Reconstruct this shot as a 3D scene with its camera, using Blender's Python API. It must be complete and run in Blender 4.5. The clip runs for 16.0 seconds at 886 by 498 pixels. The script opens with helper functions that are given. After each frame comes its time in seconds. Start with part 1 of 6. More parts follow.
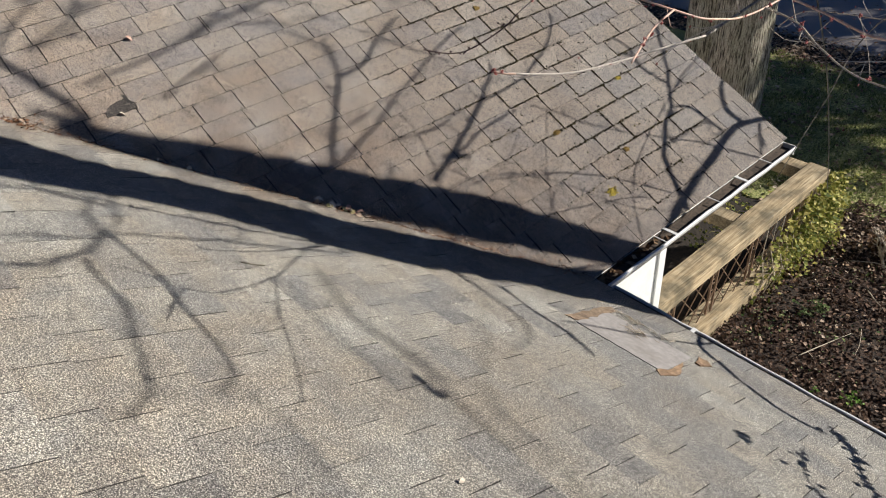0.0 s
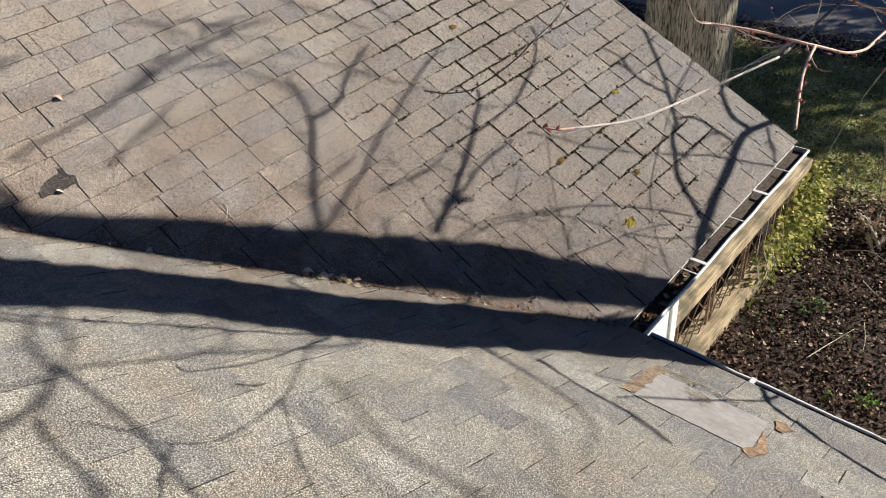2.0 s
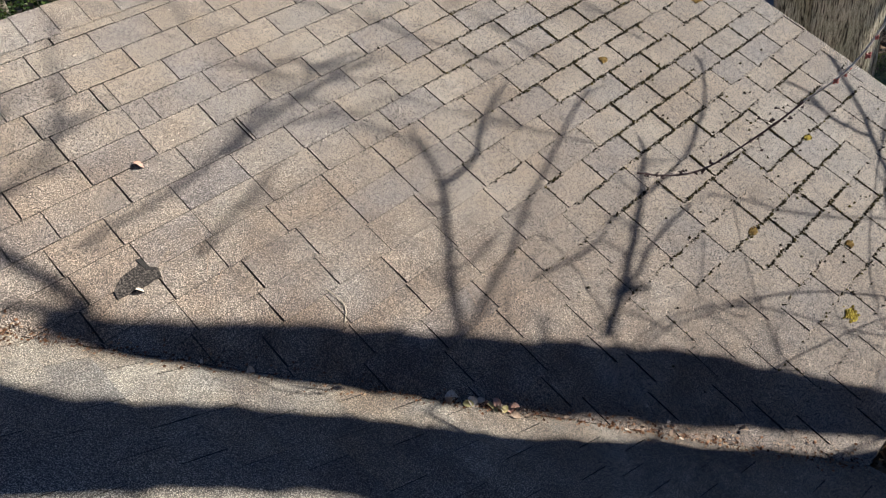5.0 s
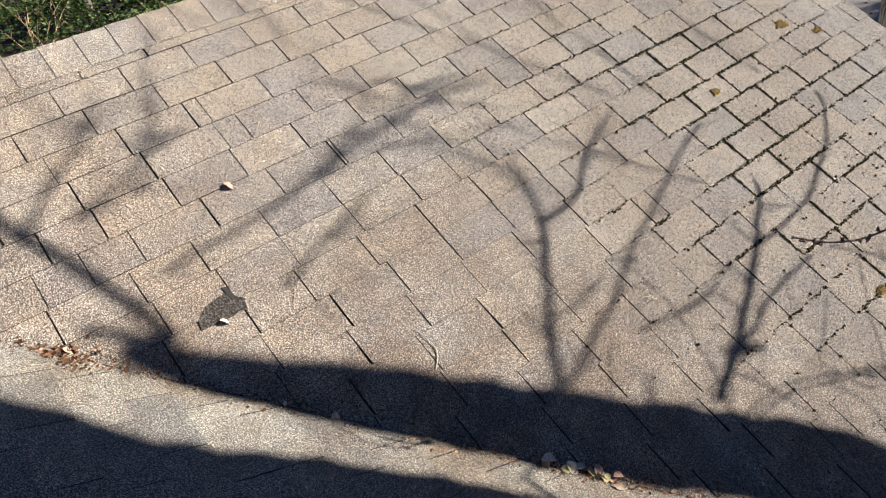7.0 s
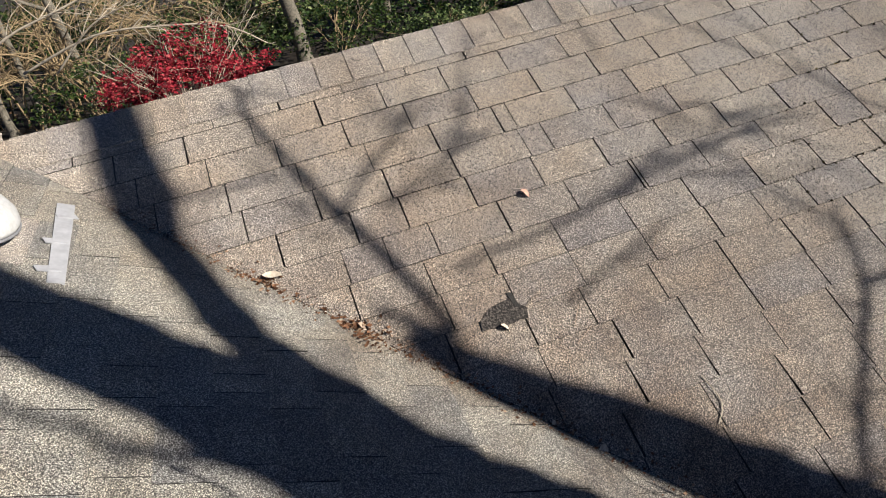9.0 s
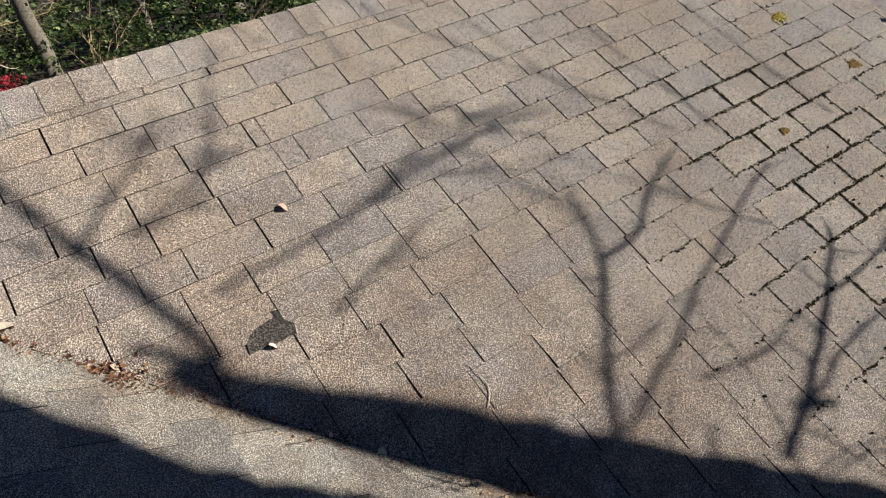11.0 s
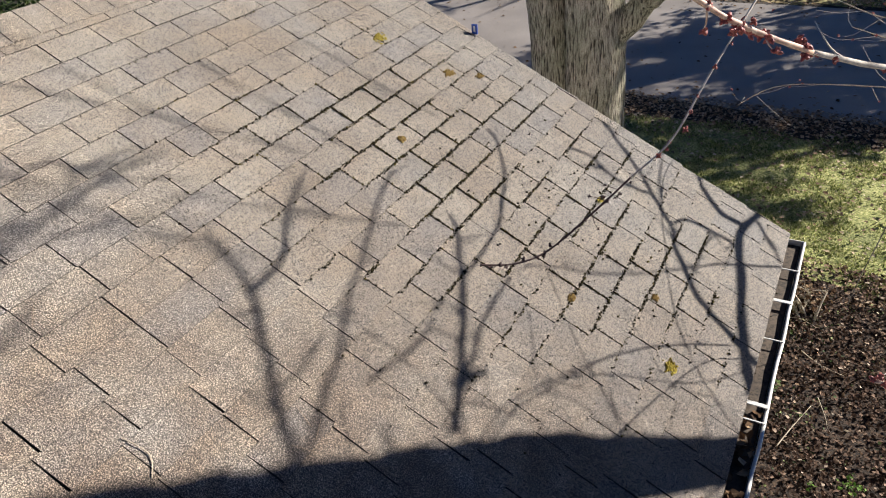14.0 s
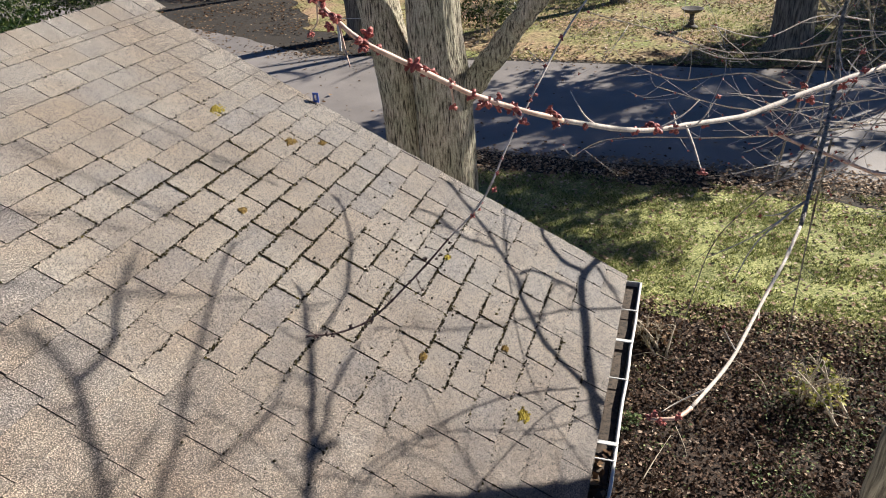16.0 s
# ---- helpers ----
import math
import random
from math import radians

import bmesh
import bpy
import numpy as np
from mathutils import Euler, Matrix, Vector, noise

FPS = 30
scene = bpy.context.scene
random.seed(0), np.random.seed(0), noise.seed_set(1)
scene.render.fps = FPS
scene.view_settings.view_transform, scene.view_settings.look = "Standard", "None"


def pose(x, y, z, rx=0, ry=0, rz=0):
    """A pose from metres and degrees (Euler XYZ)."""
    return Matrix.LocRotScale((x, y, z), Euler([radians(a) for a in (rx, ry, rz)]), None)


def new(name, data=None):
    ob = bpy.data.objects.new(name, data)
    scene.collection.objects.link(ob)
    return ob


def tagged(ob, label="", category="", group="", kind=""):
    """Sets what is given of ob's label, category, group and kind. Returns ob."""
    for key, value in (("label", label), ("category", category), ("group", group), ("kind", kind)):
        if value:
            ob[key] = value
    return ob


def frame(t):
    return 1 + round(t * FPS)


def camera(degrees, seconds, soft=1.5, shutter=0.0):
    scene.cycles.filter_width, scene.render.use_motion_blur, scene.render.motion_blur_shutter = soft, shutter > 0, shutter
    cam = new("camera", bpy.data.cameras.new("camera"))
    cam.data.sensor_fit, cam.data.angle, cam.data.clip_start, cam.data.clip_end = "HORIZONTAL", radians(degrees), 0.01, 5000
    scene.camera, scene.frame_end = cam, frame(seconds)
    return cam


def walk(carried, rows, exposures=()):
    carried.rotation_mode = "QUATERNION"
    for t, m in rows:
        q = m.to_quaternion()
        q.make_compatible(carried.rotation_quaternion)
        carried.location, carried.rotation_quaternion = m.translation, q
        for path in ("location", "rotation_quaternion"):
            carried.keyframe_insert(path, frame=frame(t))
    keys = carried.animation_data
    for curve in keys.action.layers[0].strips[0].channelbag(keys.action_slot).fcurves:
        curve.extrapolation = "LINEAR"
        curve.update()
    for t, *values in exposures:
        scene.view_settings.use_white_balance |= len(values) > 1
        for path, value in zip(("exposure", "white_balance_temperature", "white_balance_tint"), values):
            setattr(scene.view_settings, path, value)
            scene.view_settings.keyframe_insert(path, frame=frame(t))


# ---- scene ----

# Corner where the two eaves meet is the origin; x runs along the near roof's eave, y along the far roof's eave.
cam = camera(63.2, 16.0, soft=1.0)
ROWS = [
    (0.0, 2.185, -2.938, 3.014, 52.81, 4.07, 48.37),
    (0.5, 2.083, -2.861, 2.962, 53.01, 4.41, 44.36),
    (1.0, 1.959, -2.696, 2.887, 52.60, 5.18, 40.35),
    (1.5, 1.665, -2.676, 2.923, 52.42, 5.35, 39.79),
    (2.0, 1.443, -2.699, 2.943, 52.34, 6.00, 41.91),
    (2.5, 1.382, -2.602, 2.851, 52.33, 7.35, 45.46),
    (3.0, 1.215, -2.572, 2.845, 52.33, 7.74, 49.13),
    (3.5, 0.926, -2.580, 2.878, 53.11, 8.20, 51.20),
    (4.0, 0.761, -2.490, 2.840, 53.96, 9.38, 50.86),
    (4.2, 0.687, -2.445, 2.795, 54.21, 9.39, 49.53),
    (6.3, 0.141, -2.250, 2.812, 52.85, 7.17, 44.31),
    (6.5, 0.132, -2.266, 2.812, 53.39, 7.07, 45.18),
    (7.0, 0.077, -2.293, 2.815, 54.64, 8.22, 51.32),
    (7.5, -0.003, -2.346, 2.826, 56.27, 10.08, 60.85),
    (8.0, -0.104, -2.448, 2.834, 58.34, 11.17, 70.85),
    (8.2, -0.112, -2.467, 2.835, 58.82, 11.14, 73.16),
    (10.3, -0.053, -2.358, 2.796, 58.66, 8.10, 63.51),
    (10.5, -0.045, -2.334, 2.793, 58.33, 8.05, 61.18),
    (11.0, -0.039, -2.307, 2.788, 57.35, 7.65, 55.28),
    (11.5, 0.003, -2.269, 2.767, 56.22, 7.21, 48.41),
    (12.0, 0.072, -2.213, 2.746, 55.45, 6.77, 41.35),
    (12.5, 0.109, -2.180, 2.754, 55.29, 6.27, 36.14),
    (13.0, 0.110, -2.174, 2.754, 55.74, 5.73, 32.88),
    (13.5, 0.113, -2.166, 2.755, 56.30, 5.22, 30.73),
    (14.0, 0.100, -2.169, 2.752, 56.79, 4.65, 28.39),
    (14.5, 0.125, -2.157, 2.760, 57.84, 4.46, 25.92),
    (15.0, 0.195, -2.127, 2.763, 59.20, 4.32, 23.02),
    (15.5, 0.246, -2.105, 2.769, 60.19, 4.29, 20.05),
    (16.0, 0.246, -2.107, 2.767, 60.77, 3.30, 17.74),
]
EXPOSURES = [(0.0, 0.64, 6350, 10), (2.0, 0.81, 6400, 10), (4.0, 0.82, 6400, 10), (7.0, 1.14, 6550, 10), (8.2, 0.81, 6450, 10), (10.3, 0.62, 6550, 10), (12.0, 0.95, 6550, 10), (13.5, 1.06, 6550, 10), (16.0, 1.10, 6550, 10)]
walk(cam, [(t, pose(x, y, z, rx, ry, rz)) for t, x, y, z, rx, ry, rz in ROWS], EXPOSURES)

# ---- light ----
SUN_AZ, SUN_EL = radians(50.0), radians(28.0)      # azimuth from +x towards +y
SUN = Vector((math.cos(SUN_EL) * math.cos(SUN_AZ), math.cos(SUN_EL) * math.sin(SUN_AZ), math.sin(SUN_EL)))
world = bpy.data.worlds.new("world")
scene.world = world
world.use_nodes = True
wn = world.node_tree
wn.nodes.clear()
sky = wn.nodes.new("ShaderNodeTexSky")
sky.sky_type, sky.sun_disc = "NISHITA", False
sky.air_density, sky.dust_density, sky.ozone_density = 0.36, 0.0, 7.0
sky.sun_elevation, sky.sun_rotation = SUN_EL, math.pi / 2 - SUN_AZ
bg = wn.nodes.new("ShaderNodeBackground")
bg.inputs["Strength"].default_value = 0.05
wo = wn.nodes.new("ShaderNodeOutputWorld")
wn.links.new(sky.outputs[0], bg.inputs[0])
wn.links.new(bg.outputs[0], wo.inputs[0])
sun = new("sun", bpy.data.lights.new("sun", "SUN"))
sun.data.energy, sun.data.angle, sun.data.color = 5.0, radians(0.53), (1.0, 0.945, 0.87)
sun.rotation_mode = "QUATERNION"
sun.rotation_quaternion = SUN.to_track_quat("Z", "Y")


# ---- materials ----
def material(name, rough=0.8, metal=0.0):
    m = bpy.data.materials.new(name)
    m.use_nodes = True
    b = m.node_tree.nodes["Principled BSDF"]
    b.inputs["Roughness"].default_value, b.inputs["Metallic"].default_value = rough, metal
    return m, m.node_tree, b


def node(nt, kind, **inputs):
    n = nt.nodes.new("ShaderNode" + kind)
    for k, v in inputs.items():
        n.inputs[k].default_value = v
    return n


def noise_at(nt, scale, detail=3.0, rough=0.6, stretch=None):
    co = node(nt, "TexCoord")
    n = node(nt, "TexNoise", Scale=scale, Detail=detail, Roughness=rough)
    if stretch:
        mp = node(nt, "Mapping", Scale=stretch)
        nt.links.new(co.outputs["Object"], mp.inputs[0])
        nt.links.new(mp.outputs[0], n.inputs["Vector"])
    else:
        nt.links.new(co.outputs["Object"], n.inputs["Vector"])
    return n.outputs["Fac"]


def world_noise(nt, scale, detail=3.0, rough=0.6):
    g = node(nt, "NewGeometry")
    n = node(nt, "TexNoise", Scale=scale, Detail=detail, Roughness=rough)
    nt.links.new(g.outputs["Position"], n.inputs["Vector"])
    return n.outputs["Fac"]


def ramp(nt, fac, stops):
    r = nt.nodes.new("ShaderNodeValToRGB")
    e = r.color_ramp.elements
    while len(e) < len(stops):
        e.new(0.5)
    for q, (p, c) in zip(e, stops):
        q.position, q.color = p, (*c, 1.0)
    nt.links.new(fac, r.inputs[0])
    return r.outputs[0]


def mixc(nt, fac, a, b, how="MIX"):
    m = nt.nodes.new("ShaderNodeMix")
    m.data_type, m.blend_type = "RGBA", how
    if isinstance(fac, (int, float)):
        m.inputs[0].default_value = fac
    else:
        nt.links.new(fac, m.inputs[0])
    for s, v in ((6, a), (7, b)):
        if isinstance(v, tuple):
            m.inputs[s].default_value = (*v, 1.0)
        else:
            nt.links.new(v, m.inputs[s])
    return m.outputs[2]


def bump(nt, b, height, strength=0.3, distance=0.003):
    u = node(nt, "Bump", Strength=strength, Distance=distance)
    nt.links.new(height, u.inputs["Height"])
    nt.links.new(u.outputs[0], b.inputs["Normal"])


def speckled(name, stops, fine=300.0, coarse=3.0, wash=((0.75,) * 3, (1.15,) * 3), rough=0.85, bumped=0.3, distance=0.003, metal=0.0):
    """Colour by fine grain, washed by a slow stain."""
    m, nt, b = material(name, rough, metal)
    f = world_noise(nt, fine, 2.0, 0.7)
    w = ramp(nt, world_noise(nt, coarse, 4.0, 0.6), [(0.3, wash[0]), (0.7, wash[1])])
    nt.links.new(mixc(nt, 1.0, ramp(nt, f, stops), w, "MULTIPLY"), b.inputs["Base Color"])
    if bumped:
        bump(nt, b, f, bumped, distance)
    return m


def shingle_material(name, per_island, dark=0.87, light=1.10, tint=(1.02, 0.985, 0.955), grit=(330.0, 190.0), dirt=0.95, reach=2.5, retro=0.8):
    """Grey-tan mineral granules; each tab has a tone of its own."""
    m, nt, b = material(name, 0.75)
    b.inputs["Diffuse Roughness"].default_value = retro
    grain = node(nt, "Math")
    grain.operation = "ADD"
    for i, sc in ((0, grit[0]), (1, grit[1])):
        g = node(nt, "Math")
        g.operation = "MULTIPLY"
        g.inputs[1].default_value = (0.62, 0.38)[i]
        nt.links.new(world_noise(nt, sc, 1.0, 0.6), g.inputs[0])
        nt.links.new(g.outputs[0], grain.inputs[i])
    grain = grain.outputs[0]
    c = ramp(nt, grain, [(0.36, (0.016, 0.015, 0.016)), (0.45, (0.10, 0.094, 0.086)), (0.54, (0.34, 0.32, 0.287)), (0.62, (0.93, 0.90, 0.83))])
    if per_island:
        r = node(nt, "NewGeometry").outputs["Random Per Island"]
    else:
        r = node(nt, "ObjectInfo").outputs["Random"]
    tone = ramp(nt, r, [(0.0, (dark, dark, dark * 1.04)), (0.2, (0.5 + dark / 2, 0.495 + dark / 2, 0.5 + dark / 2)), (0.5, (1.0, 0.98, 0.95)), (0.8, (1.0, 0.955, 0.90)), (1.0, (light, light * 0.99, light * 0.97))])
    c = mixc(nt, 1.0, c, tone, "MULTIPLY")
    mottle = ramp(nt, world_noise(nt, 120.0, 2.0, 0.7), [(0.34, (0.74, 0.74, 0.75)), (0.66, (1.23, 1.225, 1.21))])
    c = mixc(nt, 1.0, c, mottle, "MULTIPLY")
    patch = ramp(nt, world_noise(nt, 9.0, 3.0, 0.6), [(0.35, (0.84, 0.84, 0.86)), (0.65, (1.06, 1.04, 1.01))])
    c = mixc(nt, 1.0, c, patch, "MULTIPLY")
    stain = ramp(nt, world_noise(nt, 1.7, 4.0, 0.6), [(0.36, (0.92, 0.86, 0.80)), (0.60, (1.03, 1.03, 1.03))])
    c = mixc(nt, 1.0, c, stain, "MULTIPLY")
    # rusty dirt washed down beside the valley, in broken patches
    xyz = node(nt, "SeparateXYZ")
    nt.links.new(node(nt, "NewGeometry").outputs["Position"], xyz.inputs[0])
    off = node(nt, "Math")
    off.operation = "SUBTRACT"
    nt.links.new(xyz.outputs[0], off.inputs[0])
    nt.links.new(xyz.outputs[1], off.inputs[1])
    far = node(nt, "Math")
    far.operation = "ABSOLUTE"
    nt.links.new(off.outputs[0], far.inputs[0])
    near = node(nt, "MapRange")
    for i, v in ((1, 0.05), (2, reach), (3, dirt), (4, 0.0)):
        near.inputs[i].default_value = v
    nt.links.new(far.outputs[0], near.inputs[0])
    down = node(nt, "MapRange")
    for i, v in ((1, 0.95), (2, 1.8), (3, 1.0), (4, 0.1)):
        down.inputs[i].default_value = v
    nt.links.new(xyz.outputs[2], down.inputs[0])
    lower = node(nt, "Math")
    lower.operation = "MULTIPLY"
    nt.links.new(near.outputs[0], lower.inputs[0])
    nt.links.new(down.outputs[0], lower.inputs[1])
    broken = node(nt, "Math")
    broken.operation = "MULTIPLY"
    nt.links.new(lower.outputs[0], broken.inputs[0])
    nt.links.new(ramp(nt, world_noise(nt, 3.2, 4.0, 0.65), [(0.36, (0.15,) * 3), (0.58, (1.0,) * 3)]), broken.inputs[1])
    c = mixc(nt, broken.outputs[0], c, mixc(nt, 1.0, c, (0.60, 0.51, 0.45), "MULTIPLY"))
    c = mixc(nt, 1.0, c, tint, "MULTIPLY")
    nt.links.new(c, b.inputs["Base Color"])
    bump(nt, b, grain, 0.6, 0.004)
    return m


SHINGLE = shingle_material("shingle", False)
SHINGLE_REST = shingle_material("shingle_rest", True)
SHINGLE_NEAR = shingle_material("near_shingle", False, 0.70, 1.14, (0.855, 0.878, 0.862), (350.0, 200.0), 0.95, 1.0, 0.3)
SHINGLE_NEAR_REST = shingle_material("near_shingle_rest", True, 0.70, 1.14, (0.855, 0.878, 0.862), (350.0, 200.0), 0.95, 1.0, 0.3)
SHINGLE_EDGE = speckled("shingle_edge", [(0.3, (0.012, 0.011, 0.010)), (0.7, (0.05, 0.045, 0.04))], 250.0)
FELT = speckled("underlay", [(0.3, (0.02, 0.019, 0.018)), (0.7, (0.07, 0.065, 0.06))], 200.0)
WHITE = speckled("white_paint", [(0.3, (0.70, 0.70, 0.68)), (0.7, (0.82, 0.82, 0.80))], 60.0, 5.0, ((0.85, 0.84, 0.80), (1.0, 1.0, 1.0)), 0.45, 0.05)
VENT_WHITE = speckled("chalky_white_paint", [(0.3, (0.50, 0.50, 0.49)), (0.7, (0.62, 0.62, 0.61))], 60.0, 9.0, ((0.82, 0.81, 0.78), (1.0, 1.0, 1.0)), 0.55, 0.05)
RUSTY = speckled("dirty_metal", [(0.3, (0.020, 0.015, 0.011)), (0.6, (0.10, 0.073, 0.052))], 45.0, 6.0, rough=0.85)


def grained(name, stops, along, rough=0.85):
    """Weathered boards with grain along one axis."""
    m, nt, b = material(name, rough)
    f = noise_at(nt, 60.0, 3.0, 0.65, along)
    w = ramp(nt, world_noise(nt, 3.5, 4.0, 0.6), [(0.36, (0.42, 0.43, 0.41)), (0.60, (1.15, 1.12, 1.05))])
    nt.links.new(mixc(nt, 1.0, ramp(nt, f, stops), w, "MULTIPLY"), b.inputs["Base Color"])
    bump(nt, b, f, 0.6, 0.004)
    return m


TIMBER = grained("weathered_timber", [(0.3, (0.17, 0.125, 0.07)), (0.5, (0.36, 0.28, 0.17)), (0.7, (0.50, 0.42, 0.29))], (1.0, 0.04, 1.0))
IRON = speckled("rusty_iron", [(0.3, (0.10, 0.06, 0.035)), (0.7, (0.24, 0.15, 0.085))], 120.0, 8.0, rough=0.75)
BARK = speckled("bark", [(0.3, (0.05, 0.042, 0.03)), (0.55, (0.16, 0.14, 0.105)), (0.75, (0.27, 0.25, 0.20))], 25.0, 3.0)
ASPHALT = speckled("asphalt", [(0.3, (0.185, 0.165, 0.150)), (0.7, (0.29, 0.262, 0.24))], 90.0, 0.5, ((0.8,) * 3, (1.2,) * 3), 0.55, 0.06)
GROUND = speckled("soil", [(0.3, (0.010, 0.008, 0.005)), (0.6, (0.035, 0.026, 0.017))], 20.0, 0.8, ((0.6, 0.6, 0.6), (1.3, 1.2, 1.0)), 0.95, 0.6, 0.02)


# ---- building helpers ----
def part(name, bm, mat, parent=None, label="", smooth=False):
    me = bpy.data.meshes.new(name)
    bm.to_mesh(me)
    bm.free()
    me.materials.append(mat)
    if smooth:
        for f in me.polygons:
            f.use_smooth = True
    ob = new(name, me)
    ob.parent = parent
    if label:
        ob["label"] = label
    return ob


def thing(name, label, category, at=(0, 0, 0), group="", kind=""):
    ob = new(name)
    ob.location = at
    return tagged(ob, label, category, group, kind)


def box(bm, lo, hi, bevel=0.0):
    v = [bm.verts.new((x, y, z)) for x in (lo[0], hi[0]) for y in (lo[1], hi[1]) for z in (lo[2], hi[2])]
    for q in ((0, 1, 3, 2), (4, 6, 7, 5), (0, 4, 5, 1), (2, 3, 7, 6), (0, 2, 6, 4), (1, 5, 7, 3)):
        bm.faces.new([v[i] for i in q])
    if bevel:
        es = list({e for w in v for e in w.link_edges})
        bmesh.ops.bevel(bm, geom=es, offset=bevel, segments=2, profile=0.6, affect="EDGES")
    return bm


def tube(bm, pts, radii, sides=7, cap=True):
    """A tapered, bending tube through pts."""
    rings, n = [], len(pts)
    pts = [Vector(p) for p in pts]
    ref = Vector((0.31, 0.17, 0.93)).normalized()
    for i, p in enumerate(pts):
        d = (pts[min(i + 1, n - 1)] - pts[max(i - 1, 0)]).normalized()
        a = d.cross(ref)
        if a.length < 0.1:
            a = d.cross(Vector((1, 0, 0)))
        a.normalize()
        b = d.cross(a)
        rings.append([bm.verts.new(p + radii[i] * (math.cos(2 * math.pi * k / sides) * a + math.sin(2 * math.pi * k / sides) * b)) for k in range(sides)])
    for r, s in zip(rings, rings[1:]):
        for k in range(sides):
            bm.faces.new((r[k], r[(k + 1) % sides], s[(k + 1) % sides], s[k]))
    if cap:
        bm.faces.new(rings[0][::-1])
        bm.faces.new(rings[-1])


# ---- the house ----
P = 0.5205                      # pitch of both roofs, rise over run
RUN = 3.68                      # run from eave to ridge
RAKE = 2.45                     # far end of the far roof
GROUND_Z = -3.2
SL = math.hypot(1, P)


def clip_poly(poly, a, b, c):
    """Keeps the part of a flat polygon where a*x + b*y <= c."""
    out = []
    for i, p in enumerate(poly):
        q = poly[(i + 1) % len(poly)]
        dp, dq = a * p[0] + b * p[1] - c, a * q[0] + b * q[1] - c
        if dp <= 0:
            out.append(p)
        if (dp < 0 < dq) or (dq < 0 < dp):
            k = dp / (dp - dq)
            out.append((p[0] + k * (q[0] - p[0]), p[1] + k * (q[1] - p[1])))
    return out


def roof_point(side, u, v, h=0.0):
    """u along the eave, v the run up from the eave, h off the roof's plane."""
    nz, nh = h / SL, h * P / SL
    return Vector((-v + nh, u, v * P + nz)) if side == "far" else Vector((u, -v + nh, v * P + nz))


def slab(side, poly, h0, h1):
    """A flat plate on a roof plane, between the heights h0 and h1 off it."""
    bm = bmesh.new()
    a = [bm.verts.new(roof_point(side, u, v, h1)) for u, v in poly]
    b = [bm.verts.new(roof_point(side, u, v, h0)) for u, v in poly]
    bm.faces.new(a)
    bm.faces.new(b[::-1])
    for i in range(len(a)):
        j = (i + 1) % len(a)
        bm.faces.new((a[i], b[i], b[j], a[j]))
    bmesh.ops.recalc_face_normals(bm, faces=bm.faces)
    return bm


def tab_mesh(side, poly, low, high, butt):
    """A tab: a thin sheet, raised at its lower edge. poly in (u, v)."""
    bm = bmesh.new()
    cx = sum(p[0] for p in poly) / len(poly)
    cv = sum(p[1] for p in poly) / len(poly)
    base = roof_point(side, cx, cv)
    top, bot = [], []
    for u, v in poly:
        k = (v - low) / (high - low)
        top.append(bm.verts.new(roof_point(side, u, v, butt * (1 - k) + 0.003 * k) - base))
        bot.append(bm.verts.new(roof_point(side, u, v, butt * (1 - k) - 0.005) - base))
    n = len(poly)
    bm.faces.new(top)
    bm.faces.new(bot[::-1])
    for i in range(n):
        bm.faces.new((top[i], bot[i], bot[(i + 1) % n], top[(i + 1) % n]))
    bmesh.ops.recalc_face_normals(bm, faces=bm.faces)
    return bm, base


# more materials
def bark_material(name, dark, light, scale=14.0):
    m, nt, b = material(name, 0.9)
    ridges = noise_at(nt, scale, 4.0, 0.65, (1.0, 1.0, 0.09))
    c = ramp(nt, ridges, [(0.38, dark), (0.46, tuple((d + l) / 2.4 for d, l in zip(dark, light))), (0.60, light)])
    moss = ramp(nt, world_noise(nt, 2.0, 3.0), [(0.35, (0.86, 0.88, 0.78)), (0.65, (1.06, 1.03, 0.98))])
    nt.links.new(mixc(nt, 1.0, c, moss, "MULTIPLY"), b.inputs["Base Color"])
    bump(nt, b, ridges, 1.0, 0.035)
    return m


def island_material(name, stops, rough=0.7, translucent=0.0):
    """Leaves, blades and crumbs: each piece has its own tone."""
    m, nt, b = material(name, rough)
    b.inputs["Specular IOR Level"].default_value = 0.2
    c = ramp(nt, node(nt, "NewGeometry").outputs["Random Per Island"], stops)
    v = ramp(nt, world_noise(nt, 60.0, 2.0), [(0.3, (0.8,) * 3), (0.7, (1.15,) * 3)])
    c = mixc(nt, 1.0, c, v, "MULTIPLY")
    nt.links.new(c, b.inputs["Base Color"])
    if translucent:
        t = node(nt, "BsdfTranslucent")
        nt.links.new(c, t.inputs[0])
        mx = node(nt, "MixShader", Fac=translucent)
        nt.links.new(b.outputs[0], mx.inputs[1])
        nt.links.new(t.outputs[0], mx.inputs[2])
        nt.links.new(mx.outputs[0], nt.nodes["Material Output"].inputs[0])
    return m


